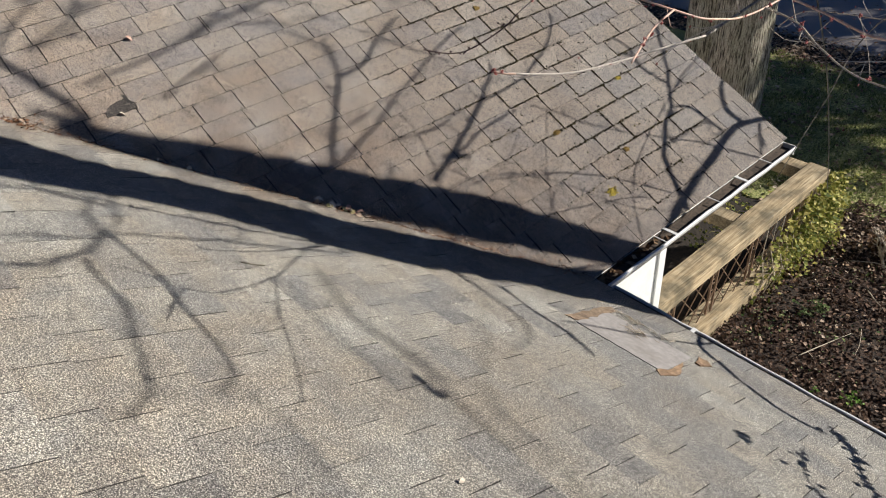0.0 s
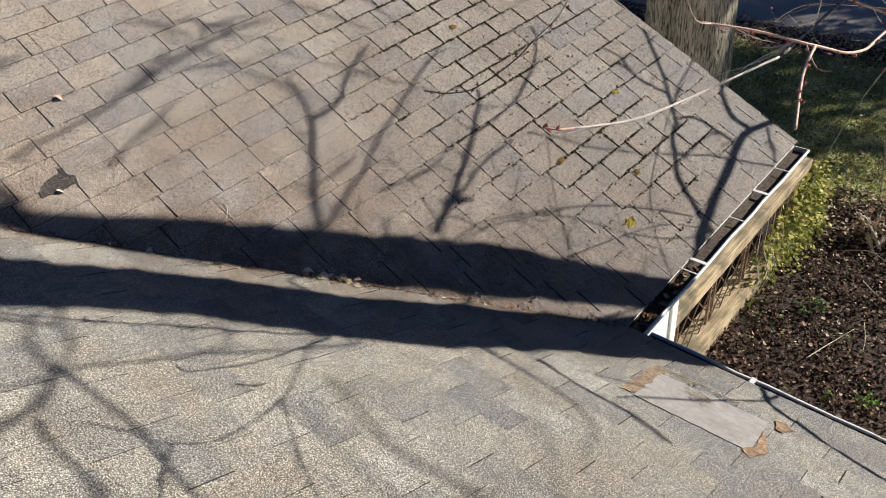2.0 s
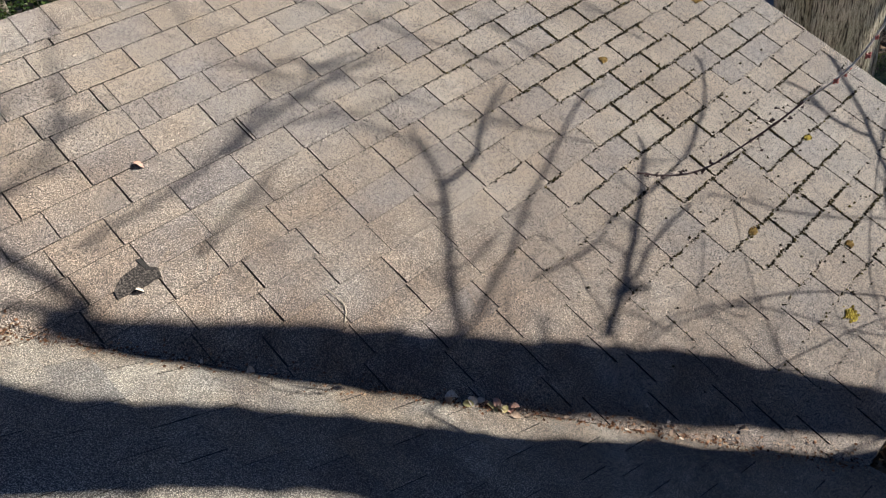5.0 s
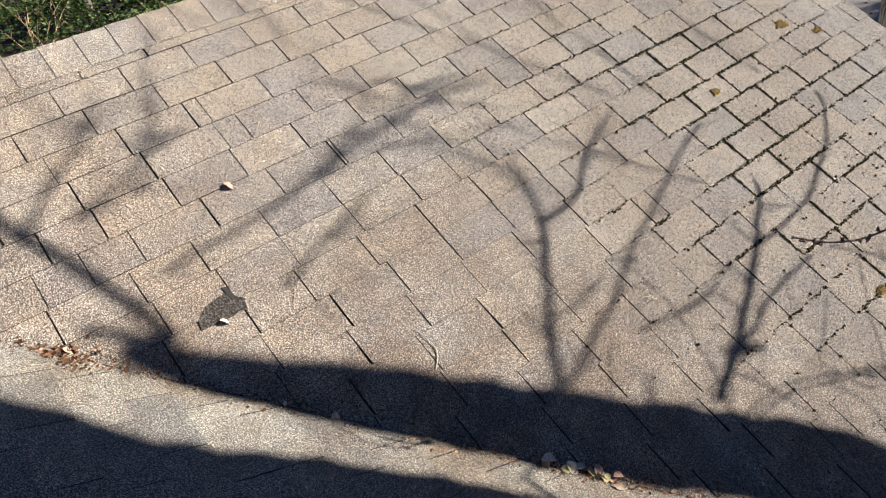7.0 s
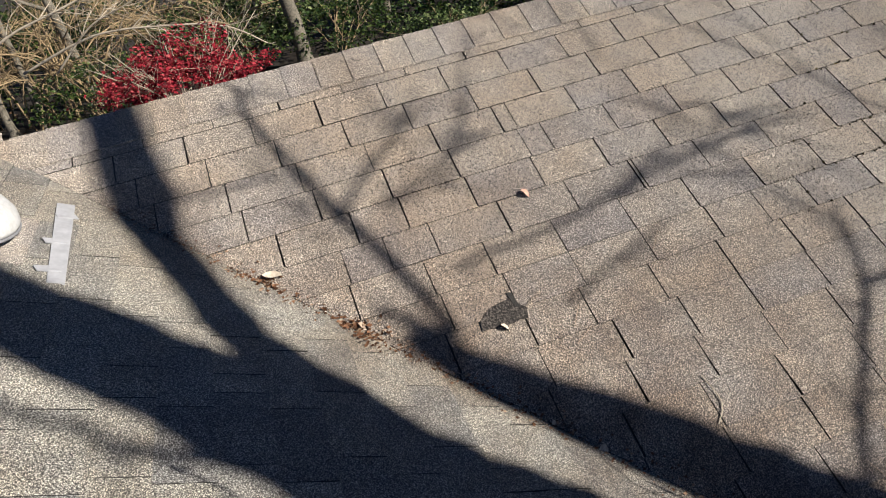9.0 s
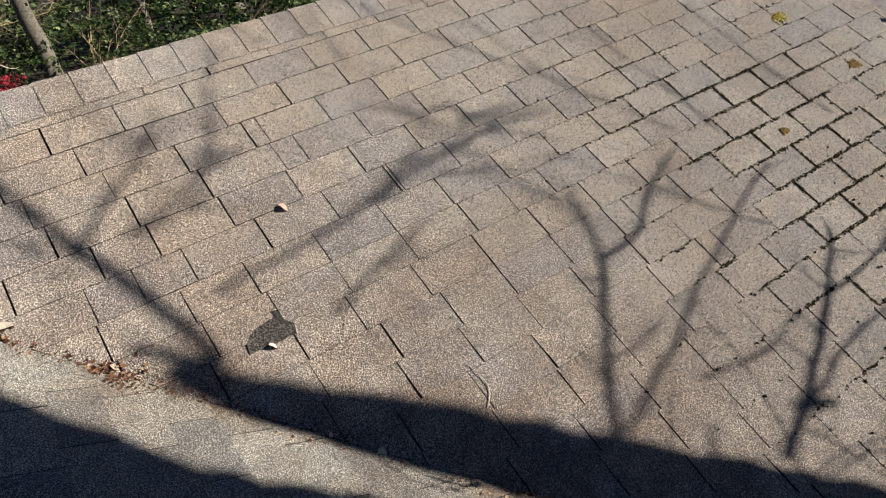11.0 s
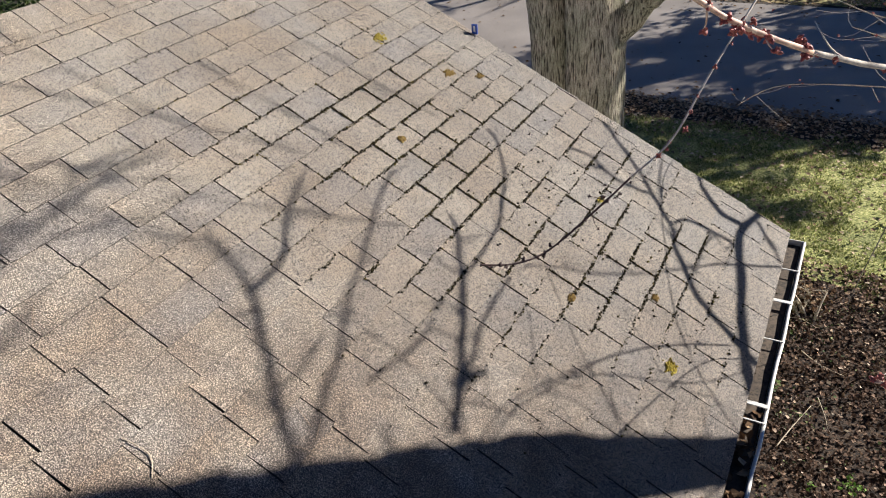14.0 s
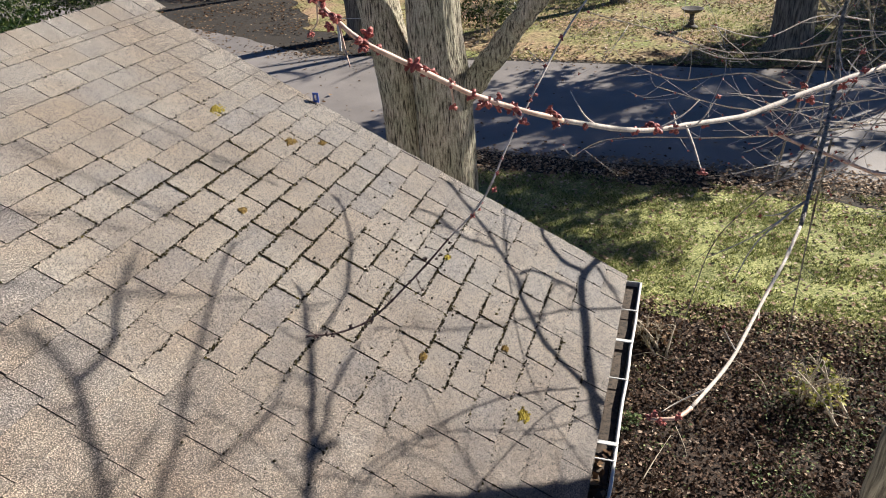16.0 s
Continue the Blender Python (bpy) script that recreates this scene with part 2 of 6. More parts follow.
def plated_bark(name):
    """Grey-brown bark of long narrow plates between dark furrows, with a finer crackle."""
    m, nt, b = material(name, 0.92)
    furrow = noise_at(nt, 46.0, 3.0, 0.55, (1.0, 1.0, 0.13))
    crackle = noise_at(nt, 130.0, 2.0, 0.7, (1.0, 1.0, 0.40))
    c = ramp(nt, furrow, [(0.35, (0.045, 0.036, 0.027)), (0.43, (0.27, 0.235, 0.185)), (0.51, (0.48, 0.43, 0.35)), (0.66, (0.64, 0.59, 0.49))])
    c = mixc(nt, 1.0, c, ramp(nt, crackle, [(0.34, (0.52, 0.50, 0.47)), (0.5, (1.0, 1.0, 1.0)), (0.66, (1.18, 1.17, 1.15))]), "MULTIPLY")
    c = mixc(nt, 1.0, c, ramp(nt, world_noise(nt, 2.0, 3.0), [(0.35, (0.80, 0.83, 0.72)), (0.65, (1.08, 1.04, 1.0))]), "MULTIPLY")
    nt.links.new(c, b.inputs["Base Color"])
    tall = node(nt, "Math")
    tall.operation = "MULTIPLY_ADD"
    tall.inputs[1].default_value = 0.3
    nt.links.new(crackle, tall.inputs[0])
    nt.links.new(furrow, tall.inputs[2])
    bump(nt, b, tall.outputs[0], 1.0, 0.04)
    return m


OLD_BARK = plated_bark("maple_bark")
GREY_BARK = bark_material("grey_bark", (0.07, 0.06, 0.05), (0.30, 0.275, 0.235), 22.0)
TWIG = speckled("twig_bark", [(0.3, (0.30, 0.25, 0.18)), (0.7, (0.62, 0.54, 0.42))], 90.0, 6.0)
PINK_TWIG = speckled("young_bark", [(0.3, (0.46, 0.28, 0.22)), (0.55, (0.64, 0.48, 0.38)), (0.75, (0.74, 0.62, 0.48))], 60.0, 9.0, ((0.8, 0.7, 0.65), (1.1, 1.05, 1.0)), 0.55)
DRY_STEM = speckled("dry_stem", [(0.3, (0.16, 0.11, 0.06)), (0.7, (0.52, 0.40, 0.24))], 30.0, 0.9, ((0.35, 0.33, 0.3), (1.3, 1.25, 1.15)))
PALE_TWIG = speckled("pale_twig_bark", [(0.3, (0.42, 0.36, 0.30)), (0.7, (0.72, 0.65, 0.56))], 90.0, 6.0)
# twig and bud colours darkened to stand for shade on the drooping branch's end
SHADED_TWIG = speckled("shaded_twig_bark", [(0.3, (0.035, 0.020, 0.020)), (0.7, (0.12, 0.075, 0.07))], 90.0, 9.0)
SHADED_BUD = speckled("shaded_bud", [(0.3, (0.012, 0.006, 0.006)), (0.7, (0.06, 0.022, 0.02))], 160.0, 20.0, rough=0.7)
BUD = speckled("red_bud", [(0.3, (0.18, 0.032, 0.028)), (0.7, (0.46, 0.12, 0.09))], 160.0, 20.0, rough=0.6)
LITTER = island_material("dead_leaf", [(0.0, (0.045, 0.026, 0.015)), (0.35, (0.11, 0.062, 0.033)), (0.65, (0.20, 0.12, 0.065)), (0.92, (0.31, 0.21, 0.125)), (1.0, (0.46, 0.37, 0.26))], 0.9, 0.15)
RUST_LITTER = island_material("rusty_dead_leaf", [(0.0, (0.05, 0.024, 0.013)), (0.4, (0.16, 0.075, 0.038)), (0.75, (0.29, 0.15, 0.085)), (1.0, (0.48, 0.36, 0.24))], 0.9, 0.1)
BED_LITTER = island_material("bed_leaf", [(0.0, (0.020, 0.013, 0.010)), (0.45, (0.070, 0.044, 0.032)), (0.8, (0.165, 0.105, 0.075)), (0.95, (0.32, 0.22, 0.16)), (1.0, (0.52, 0.42, 0.33))], 0.95, 0.1)
PALE_LITTER = island_material("pale_dead_leaf", [(0.0, (0.12, 0.08, 0.05)), (0.4, (0.30, 0.20, 0.125)), (0.8, (0.50, 0.38, 0.27)), (1.0, (0.68, 0.58, 0.45))], 0.9, 0.15)
IVY = island_material("ivy_leaf", [(0.0, (0.02, 0.036, 0.012)), (0.45, (0.055, 0.09, 0.028)), (0.8, (0.15, 0.20, 0.07)), (1.0, (0.36, 0.40, 0.18))], 0.6, 0.2)
FRESH_WEED = island_material("fresh_weed_leaf", [(0.0, (0.04, 0.09, 0.015)), (0.5, (0.10, 0.22, 0.03)), (1.0, (0.24, 0.36, 0.08))], 0.5, 0.3)
IVY_STALK = speckled("green_stalk", [(0.3, (0.05, 0.06, 0.02)), (0.7, (0.14, 0.13, 0.06))], 60.0)
ASH_TWIG = bark_material("ash_grey_bark", (0.13, 0.12, 0.11), (0.42, 0.39, 0.36), 60.0)
YELLOW_IVY = island_material("yellow_ivy_leaf", [(0.0, (0.08, 0.11, 0.025)), (0.4, (0.24, 0.26, 0.06)), (0.75, (0.48, 0.44, 0.12)), (1.0, (0.62, 0.54, 0.22))], 0.6, 0.3)
GRASS = island_material("grass_blade", [(0.0, (0.06, 0.09, 0.022)), (0.35, (0.23, 0.275, 0.075)), (0.7, (0.44, 0.45, 0.18)), (1.0, (0.70, 0.62, 0.40))], 0.8, 0.3)
LAWN = speckled("lawn_floor", [(0.3, (0.04, 0.05, 0.016)), (0.5, (0.28, 0.315, 0.095)), (0.7, (0.62, 0.58, 0.30))], 34.0, 1.4, ((0.45, 0.47, 0.4), (1.3, 1.25, 1.2)), 0.95, 0.5, 0.02)
VERGE = speckled("leafy_verge", [(0.3, (0.12, 0.085, 0.06)), (0.5, (0.33, 0.245, 0.175)), (0.7, (0.56, 0.44, 0.34))], 9.0, 0.4, ((0.50, 0.85, 0.25), (1.15, 0.88, 0.78)), 0.95, 0.5, 0.02)
RED_LEAF = island_material("scarlet_leaf", [(0.0, (0.07, 0.008, 0.010)), (0.45, (0.26, 0.02, 0.032)), (0.85, (0.55, 0.05, 0.075)), (1.0, (0.68, 0.18, 0.17))], 0.6, 0.35)
SHRUB = island_material("shrub_leaf", [(0.0, (0.012, 0.024, 0.008)), (0.5, (0.03, 0.06, 0.016)), (0.9, (0.085, 0.12, 0.03)), (1.0, (0.17, 0.19, 0.06))], 0.45, 0.25)
MOSS = island_material("dark_moss", [(0.0, (0.014, 0.011, 0.007)), (0.6, (0.032, 0.026, 0.013)), (0.9, (0.06, 0.05, 0.018)), (1.0, (0.11, 0.085, 0.02))], 0.95)
YELLOW_MOSS = island_material("yellow_moss", [(0.0, (0.15, 0.11, 0.02)), (0.5, (0.38, 0.30, 0.055)), (1.0, (0.62, 0.52, 0.13))], 0.95)
FLASHING = speckled("grey_flashing", [(0.3, (0.235, 0.222, 0.21)), (0.7, (0.32, 0.305, 0.29))], 30.0, 5.0, ((0.85, 0.82, 0.78), (1.08, 1.06, 1.05)), 0.6, 0.08)
RUST_MASTIC = speckled("rusty_mastic", [(0.32, (0.09, 0.058, 0.036)), (0.5, (0.24, 0.155, 0.09)), (0.7, (0.40, 0.29, 0.19))], 60.0, 22.0, ((0.6, 0.58, 0.56), (1.15, 1.1, 1.05)), 0.9, 0.7, 0.01)
MASTIC = speckled("brown_mastic", [(0.3, (0.10, 0.070, 0.045)), (0.7, (0.30, 0.23, 0.16))], 40.0, 12.0, ((0.7, 0.65, 0.6), (1.2, 1.15, 1.1)), 0.9, 0.6, 0.01)
ALUMINIUM = speckled("aluminium_strip", [(0.3, (0.36, 0.36, 0.37)), (0.7, (0.46, 0.46, 0.47))], 25.0, 8.0, ((0.9, 0.9, 0.9), (1.05, 1.05, 1.05)), 0.4, 0.05)
BLUE = speckled("blue_plastic", [(0.3, (0.01, 0.05, 0.30)), (0.7, (0.02, 0.09, 0.45))], 40.0, 10.0, rough=0.4)
GREY_METAL = speckled("grey_metal", [(0.3, (0.16, 0.16, 0.165)), (0.7, (0.26, 0.26, 0.27))], 70.0, 8.0, rough=0.5)
HOLE = speckled("torn_underlay", [(0.36, (0.008, 0.007, 0.006)), (0.5, (0.040, 0.034, 0.029)), (0.62, (0.13, 0.11, 0.095))], 140.0, 14.0, rough=0.95, bumped=0.8, distance=0.006)
DARK_STONE = speckled("dark_stone", [(0.3, (0.05, 0.045, 0.04)), (0.7, (0.15, 0.135, 0.12))], 40.0, 6.0)
PEBBLE = island_material("pebble", [(0.0, (0.10, 0.09, 0.08)), (0.6, (0.24, 0.22, 0.20)), (1.0, (0.40, 0.38, 0.35))], 0.8)

BED = speckled("bed_soil", [(0.35, (0.009, 0.006, 0.005)), (0.5, (0.035, 0.023, 0.016)), (0.68, (0.11, 0.073, 0.05))], 30.0, 1.3, ((0.55, 0.55, 0.5), (1.25, 1.15, 1.05)), 0.95, 0.8, 0.02)

# ---- ground, road and lawn ----
bm = bmesh.new()
box(bm, (-600, -600, GROUND_Z - 0.5), (600, 600, GROUND_Z))
ground = tagged(part("ground", bm, GROUND), "dark garden soil and woodland floor under fallen leaves", "ground", kind="structure")


def ragged(bm, outline, z, thick, step=0.35, wobble=0.12, seed=3):
    """A flat patch with an uneven edge."""
    rnd = random.Random(seed)
    pts = []
    for i, p in enumerate(outline):
        q = outline[(i + 1) % len(outline)]
        n = max(1, int(math.dist(p, q) / step))
        for k in range(n):
            x, y = p[0] + (q[0] - p[0]) * k / n, p[1] + (q[1] - p[1]) * k / n
            pts.append((x + rnd.uniform(-wobble, wobble), y + rnd.uniform(-wobble, wobble)))
    a = [bm.verts.new((x, y, z)) for x, y in pts]
    b = [bm.verts.new((x, y, z - thick)) for x, y in pts]
    bm.faces.new(a)
    for i in range(len(a)):
        j = (i + 1) % len(a)
        bm.faces.new((a[i], b[i], b[j], a[j]))
    bmesh.ops.recalc_face_normals(bm, faces=bm.faces)


bm = bmesh.new()
ragged(bm, [(-24, 12.1), (-3, 12.35), (4, 11.9), (70, 9.5), (70, 18), (4, 19.6), (-12, 20.0), (-16, 22.2), (-40, 32), (-42, 28), (-20, 20.5), (-24, 12.3)], GROUND_Z + 0.012, 0.05, 0.6, 0.09)
tagged(part("road", bm, ASPHALT), "worn dark asphalt road with leafy edges", "road", kind="structure")
bm = bmesh.new()
ragged(bm, [(-6, 5.2), (-0.8, 6.5), (0.5, 6.9), (3.1, 6.5), (7, 6.2), (26, 4.5), (26, 9.5), (4, 10.9), (-2.2, 11.4), (-9, 11.3), (-9, 6.5)], GROUND_Z + 0.014, 0.05, 0.3, 0.18, 5)
tagged(part("lawn", bm, LAWN), "patchy green lawn strewn with leaves", "lawn", kind="structure")
bm = bmesh.new()
ragged(bm, [(-7, 20.2), (70, 17.5), (70, 60), (-40, 60), (-14, 24)], GROUND_Z + 0.010, 0.05, 0.6, 0.3, 6)
tagged(part("verge", bm, VERGE), "leaf-strewn grassy verge across the road", "verge", kind="structure")


bm = bmesh.new()
ragged(bm, [(-0.7, -0.25), (7, -0.25), (7, 6.6), (3.0, 6.9), (-0.7, 6.9)], GROUND_Z + 0.007, 0.05, 0.4, 0.1, 7)
tagged(part("bed", bm, BED), "dark reddish soil of the garden bed", "garden bed", kind="structure")


def leaf_mesh(name, mat, spots, label, category, parent=None):
    """Many small folded leaves in one mesh: spots are (place, length, tilt, spin)."""
    verts, faces = [], []
    for (x, y, z), ln, tilt, spin in spots:
        r = Euler((tilt, tilt * 0.6, spin)).to_matrix()
        w, i = ln * 0.36, len(verts)
        for p in ((-ln / 2, 0, 0), (-ln * 0.1, -w, ln * 0.09), (ln / 2, 0, ln * 0.05), (-ln * 0.1, w, ln * 0.11)):
            q = r @ Vector(p)
            verts.append((x + q.x, y + q.y, z + q.z))
        faces += [(i, i + 1, i + 2), (i, i + 2, i + 3)]
    me = bpy.data.meshes.new(name)
    me.from_pydata(verts, [], faces)
    me.materials.append(mat)
    ob = new(name, me)
    ob.parent = parent
    if parent is None:
        tagged(ob, label, category, kind="stuff")
    return ob


def scatter(n, xr, yr, z, size, seed, keep=None, tilt=0.5, lift=0.03):
    rnd = random.Random(seed)
    out = []
    while len(out) < n:
        x, y = rnd.uniform(*xr), rnd.uniform(*yr)
        if keep and not keep(x, y, rnd):
            continue
        out.append(((x, y, z + rnd.uniform(0.004, lift)), rnd.uniform(*size), rnd.uniform(-tilt, tilt), rnd.uniform(0, 6.3)))
    return out


def clumped(scale, floor=0.0, shift=0.0):
    return lambda x, y, rnd: rnd.random() < floor + max(0.0, 0.5 + 1.6 * noise.noise((x * scale + shift, y * scale, 3.1 + shift)))


leaf_mesh("fallen_leaves", BED_LITTER, scatter(56000, (-0.65, 6.0), (-0.2, 7.1), GROUND_Z + 0.004, (0.014, 0.070), 11, clumped(1.3, 0.40), 1.35, 0.075), "brown fallen leaves over the garden bed", "leaves")
leaf_mesh("pale_bed_leaves", PALE_LITTER, scatter(1700, (-0.65, 6.0), (-0.2, 7.2), GROUND_Z + 0.01, (0.022, 0.068), 25, clumped(1.0, 0.15, 9.0), 1.1, 0.07), "larger pale dead leaves lying on the garden bed", "leaves")
leaf_mesh("border_leaves", PALE_LITTER, scatter(3200, (-0.65, 6.0), (4.4, 7.2), GROUND_Z + 0.01, (0.022, 0.066), 31, lambda x, y, r: r.random() < (y - 4.4) / 2.6 * max(0.1, 0.6 + 1.5 * noise.noise((x * 1.1, y * 1.1, 6.0))), 1.1, 0.07), "pale dead leaves where the garden bed meets the lawn", "leaves")
leaf_mesh("ground_ivy", IVY, scatter(15000, (-0.65, 6.0), (-0.2, 6.9), GROUND_Z + 0.006, (0.015, 0.05), 12, lambda x, y, r: r.random() < (0.2 + 0.35 * max(0.0, x - 0.6)) * max(0.0, 0.4 + 1.7 * noise.noise((x * 1.4, y * 1.4, 5.0))), 1.1, 0.09), "dark green ground ivy over the garden bed", "ivy")
leaf_mesh("lawn_leaves", PALE_LITTER, scatter(5600, (-6, 9), (6.2, 12.5), GROUND_Z + 0.01, (0.035, 0.10), 13, lambda x, y, r: r.random() < 0.10 + 0.9 * max(0, (y - 10.4) / 1.4) + 0.3 * max(0, 7.3 - y), 0.6, 0.06), "dead leaves over the lawn and its road edge", "leaves")
leaf_mesh("kerb_leaves", PALE_LITTER, scatter(6000, (-8, 10), (10.9, 12.75), GROUND_Z + 0.012, (0.03, 0.09), 24, lambda x, y, r: r.random() < 1.0 - abs(y - 11.8 + 0.25 * noise.noise((x, 2.0, 0.0))) / 0.8, 0.8, 0.06), "drift of dead leaves along the road's near edge", "leaves")
leaf_mesh("grass_leaves", PALE_LITTER, scatter(2600, (-5, 7), (6.4, 11.4), GROUND_Z + 0.03, (0.03, 0.085), 23, clumped(0.9, 0.2, 4.0), 0.7, 0.06), "tan dead leaves lying in the grass", "leaves")
leaf_mesh("road_leaves", LITTER, scatter(1500, (-16, 14), (12.2, 20.2), GROUND_Z + 0.012, (0.05, 0.12), 14, lambda x, y, r: r.random() < 0.05 + 0.95 * abs((y - 16) / 4.2) ** 5, 0.4, 0.03), "dead leaves along the road's edges", "leaves")
leaf_mesh("verge_leaves", PALE_LITTER, scatter(12000, (-8.5, 14), (19.8, 34), GROUND_Z + 0.01, (0.06, 0.16), 15, clumped(0.35, 0.05), 0.6, 0.06), "dead leaves over the far verge", "leaves")
leaf_mesh("drive_leaves", LITTER, scatter(5200, (-24, -8.5), (19.8, 34), GROUND_Z + 0.01, (0.06, 0.15), 29, clumped(0.35, 0.05), 0.6, 0.06), "brown dead leaves over the verge beside the driveway", "leaves")
leaf_mesh("woodland_leaves", LITTER, scatter(3500, (-46, -9), (-26, 16), GROUND_Z, (0.08, 0.22), 16, clumped(0.25, 0.15), 0.6, 0.06), "dead leaves over the woodland floor", "leaves")


def grass(name, n, xr, yr, z, height, seed, keep, label):
    rnd = random.Random(seed)
    verts, faces = [], []
    while len(faces) < n:
        x, y = rnd.uniform(*xr), rnd.uniform(*yr)
        if not keep(x, y, rnd):
            continue
        for _ in range(4):
            a, h, w = rnd.uniform(0, 6.3), rnd.uniform(*height), rnd.uniform(0.006, 0.013)
            bx, by = x + rnd.gauss(0, 0.025), y + rnd.gauss(0, 0.025)
            lean, i = rnd.uniform(0.3, 1.4) * h, len(verts)
            verts += [(bx - w * math.sin(a), by + w * math.cos(a), z), (bx + w * math.sin(a), by - w * math.cos(a), z), (bx + lean * math.cos(a), by + lean * math.sin(a), z + h)]
            faces.append((i, i + 1, i + 2))
    me = bpy.data.meshes.new(name)
    me.from_pydata(verts, [], faces)
    me.materials.append(GRASS)
    return tagged(new(name, me), label, "grass", kind="stuff")


def on_lawn(x, y, rnd):
    edge = 6.75 + 0.35 * noise.noise((x * 1.3, 0.2, 0.0)) - (0.25 * max(0, x - 3))
    return edge < y < 11.45 + 0.5 * noise.noise((x, 5.0, 0.0)) and rnd.random() < 0.5 + 1.3 * noise.noise((x * 1.7, y * 1.7, 1.0))


grass("grass", 110000, (-6, 9), (5.5, 11.6), GROUND_Z + 0.012, (0.015, 0.05), 21, on_lawn, "short green grass blades of the lawn")
grass("verge_grass", 30000, (-10, 15), (19.9, 30), GROUND_Z + 0.008, (0.05, 0.11), 22, clumped(0.3, 0.0, 2.0), "rough grass tufts on the far verge")

# ---- house body ----
bm = slab("far", [(-RUN, RUN), (0, 0), (RAKE, 0), (RAKE, RUN)], -0.14, -0.012)
roof_far = tagged(part("roof_far", bm, FELT), "weathered grey asphalt shingle gable roof", "roof", kind="structure")
bm = slab("near", [(0, 0), (-RUN, RUN), (7.0, RUN), (7.0, 0)], -0.14, -0.012)
roof_near = tagged(part("roof_near", bm, FELT), "weathered grey asphalt shingle roof beside the valley", "roof", kind="structure")


def plate(pts, thick):
    bm = bmesh.new()
    a = [bm.verts.new(p) for p in pts]
    b = [bm.verts.new((p[0], p[1], p[2] - thick)) for p in pts]
    bm.faces.new(a)
    bm.faces.new(b[::-1])
    for i in range(len(a)):
        j = (i + 1) % len(a)
        bm.faces.new((a[i], b[i], b[j], a[j]))
    bmesh.ops.recalc_face_normals(bm, faces=bm.faces)
    return bm


TOP = RUN * P
tagged(part("roof_far_back", plate([(-RUN, RAKE, TOP - 0.004), (-RUN, -RUN, TOP - 0.004), (-2 * RUN, -RUN, -0.004), (-2 * RUN, RAKE, -0.004)], 0.13), SHINGLE_REST), "grey asphalt shingle slope behind the ridge", "roof", kind="structure")
tagged(part("roof_near_back", plate([(-RUN - 0.25, -RUN, TOP - 0.004), (-RUN - 0.25, -2 * RUN, -0.004), (7.0, -2 * RUN, -0.004), (7.0, -RUN, TOP - 0.004)], 0.13), SHINGLE_REST), "grey asphalt shingle slope behind the ridge", "roof", kind="structure")
tagged(part("roof_near_end", slab("near", [(-RUN - 0.25, RUN), (-RUN - 0.25, RUN - 0.01), (-RUN + 0.0, RUN - 0.01), (-RUN + 0.0, RUN)], -0.1, 0.004), SHINGLE_REST), "grey asphalt shingles at the ridge end", "roof", kind="structure")


def wall(name, lo, hi, label):
    bm = bmesh.new()
    box(bm, lo, hi)
    return tagged(part(name, bm, WHITE), label, "wall", kind="structure")


wall("wall_east", (-0.42, -0.30, GROUND_Z), (-0.30, 1.27, -0.14), "white painted siding wall below the gutter")
wall("wall_corner", (-0.44, 1.272, GROUND_Z), (-0.28, 1.36, -0.15), "white painted corner board")
wall("wall_porch", (-7.0, 1.20, GROUND_Z), (-0.445, 1.32, -0.14), "white painted wall behind the porch")
wall("wall_north", (-0.29, -0.42, GROUND_Z), (7.0, -0.30, -0.02), "white painted wall below the near eave")
wall("wall_back", (-7.0, -7.0, GROUND_Z), (-6.88, 1.19, -0.14), "plain white wall")
wall("wall_south", (-6.87, -7.0, GROUND_Z), (7.0, -6.88, -0.14), "plain white wall")
bm = slab("far", [(RAKE - 0.02, 0.0), (RAKE + 0.012, 0.0), (RAKE + 0.012, RUN), (RAKE - 0.02, RUN)], -0.16, -0.013)
tagged(part("trim_rake", bm, WHITE), "white painted rake board", "trim", kind="structure")
bm = bmesh.new()
box(bm, (-0.028, 0.13, -0.19), (-0.004, RAKE - 0.03, -0.022))
tagged(part("trim_fascia", bm, TIMBER), "bare timber fascia behind the gutter", "trim", kind="structure")
bm = bmesh.new()
box(bm, (0.13, -0.03, -0.19), (7.0, -0.006, -0.022))
tagged(part("trim_eave", bm, WHITE), "white fascia board under the near eave", "trim", kind="structure")


# ---- gutters ----
def trough(bm, along, start, end, w, depth=0.085, top=-0.022, seed=1):
    """An open gutter with a rolled lip, slightly wavy along its length."""
    rnd = random.Random(seed)
    prof = [(0.004, top), (0.004, top - depth), (w * 0.78, top - depth), (w, top - depth * 0.45), (w - 0.006, top - 0.003), (w + 0.006, top + 0.002), (w + 0.013, top - 0.004), (w + 0.011, top - 0.016), (w + 0.003, top - depth * 0.45), (w * 0.8, top - depth - 0.003), (0.001, top - depth - 0.003), (0.001, top)]
    rings = []
    n = int((end - start) / 0.16)
    for k in range(n + 1):
        s = start + (end - start) * k / n
        j, e = rnd.uniform(-0.004, 0.004), rnd.uniform(-0.004, 0.004)
        ring = []
        for i, (a, z) in enumerate(prof):
            a2 = a + (j if 3 <= i <= 8 else 0)
            z2 = z + (e if 3 <= i <= 8 else 0)
            ring.append(bm.verts.new((a2, s, z2) if along == "y" else (s, a2, z2)))
        rings.append(ring)
    for r, t in zip(rings, rings[1:]):
        for i in range(len(prof)):
            k = (i + 1) % len(prof)
            bm.faces.new((r[i], r[k], t[k], t[i]))
    bmesh.ops.recalc_face_normals(bm, faces=bm.faces)


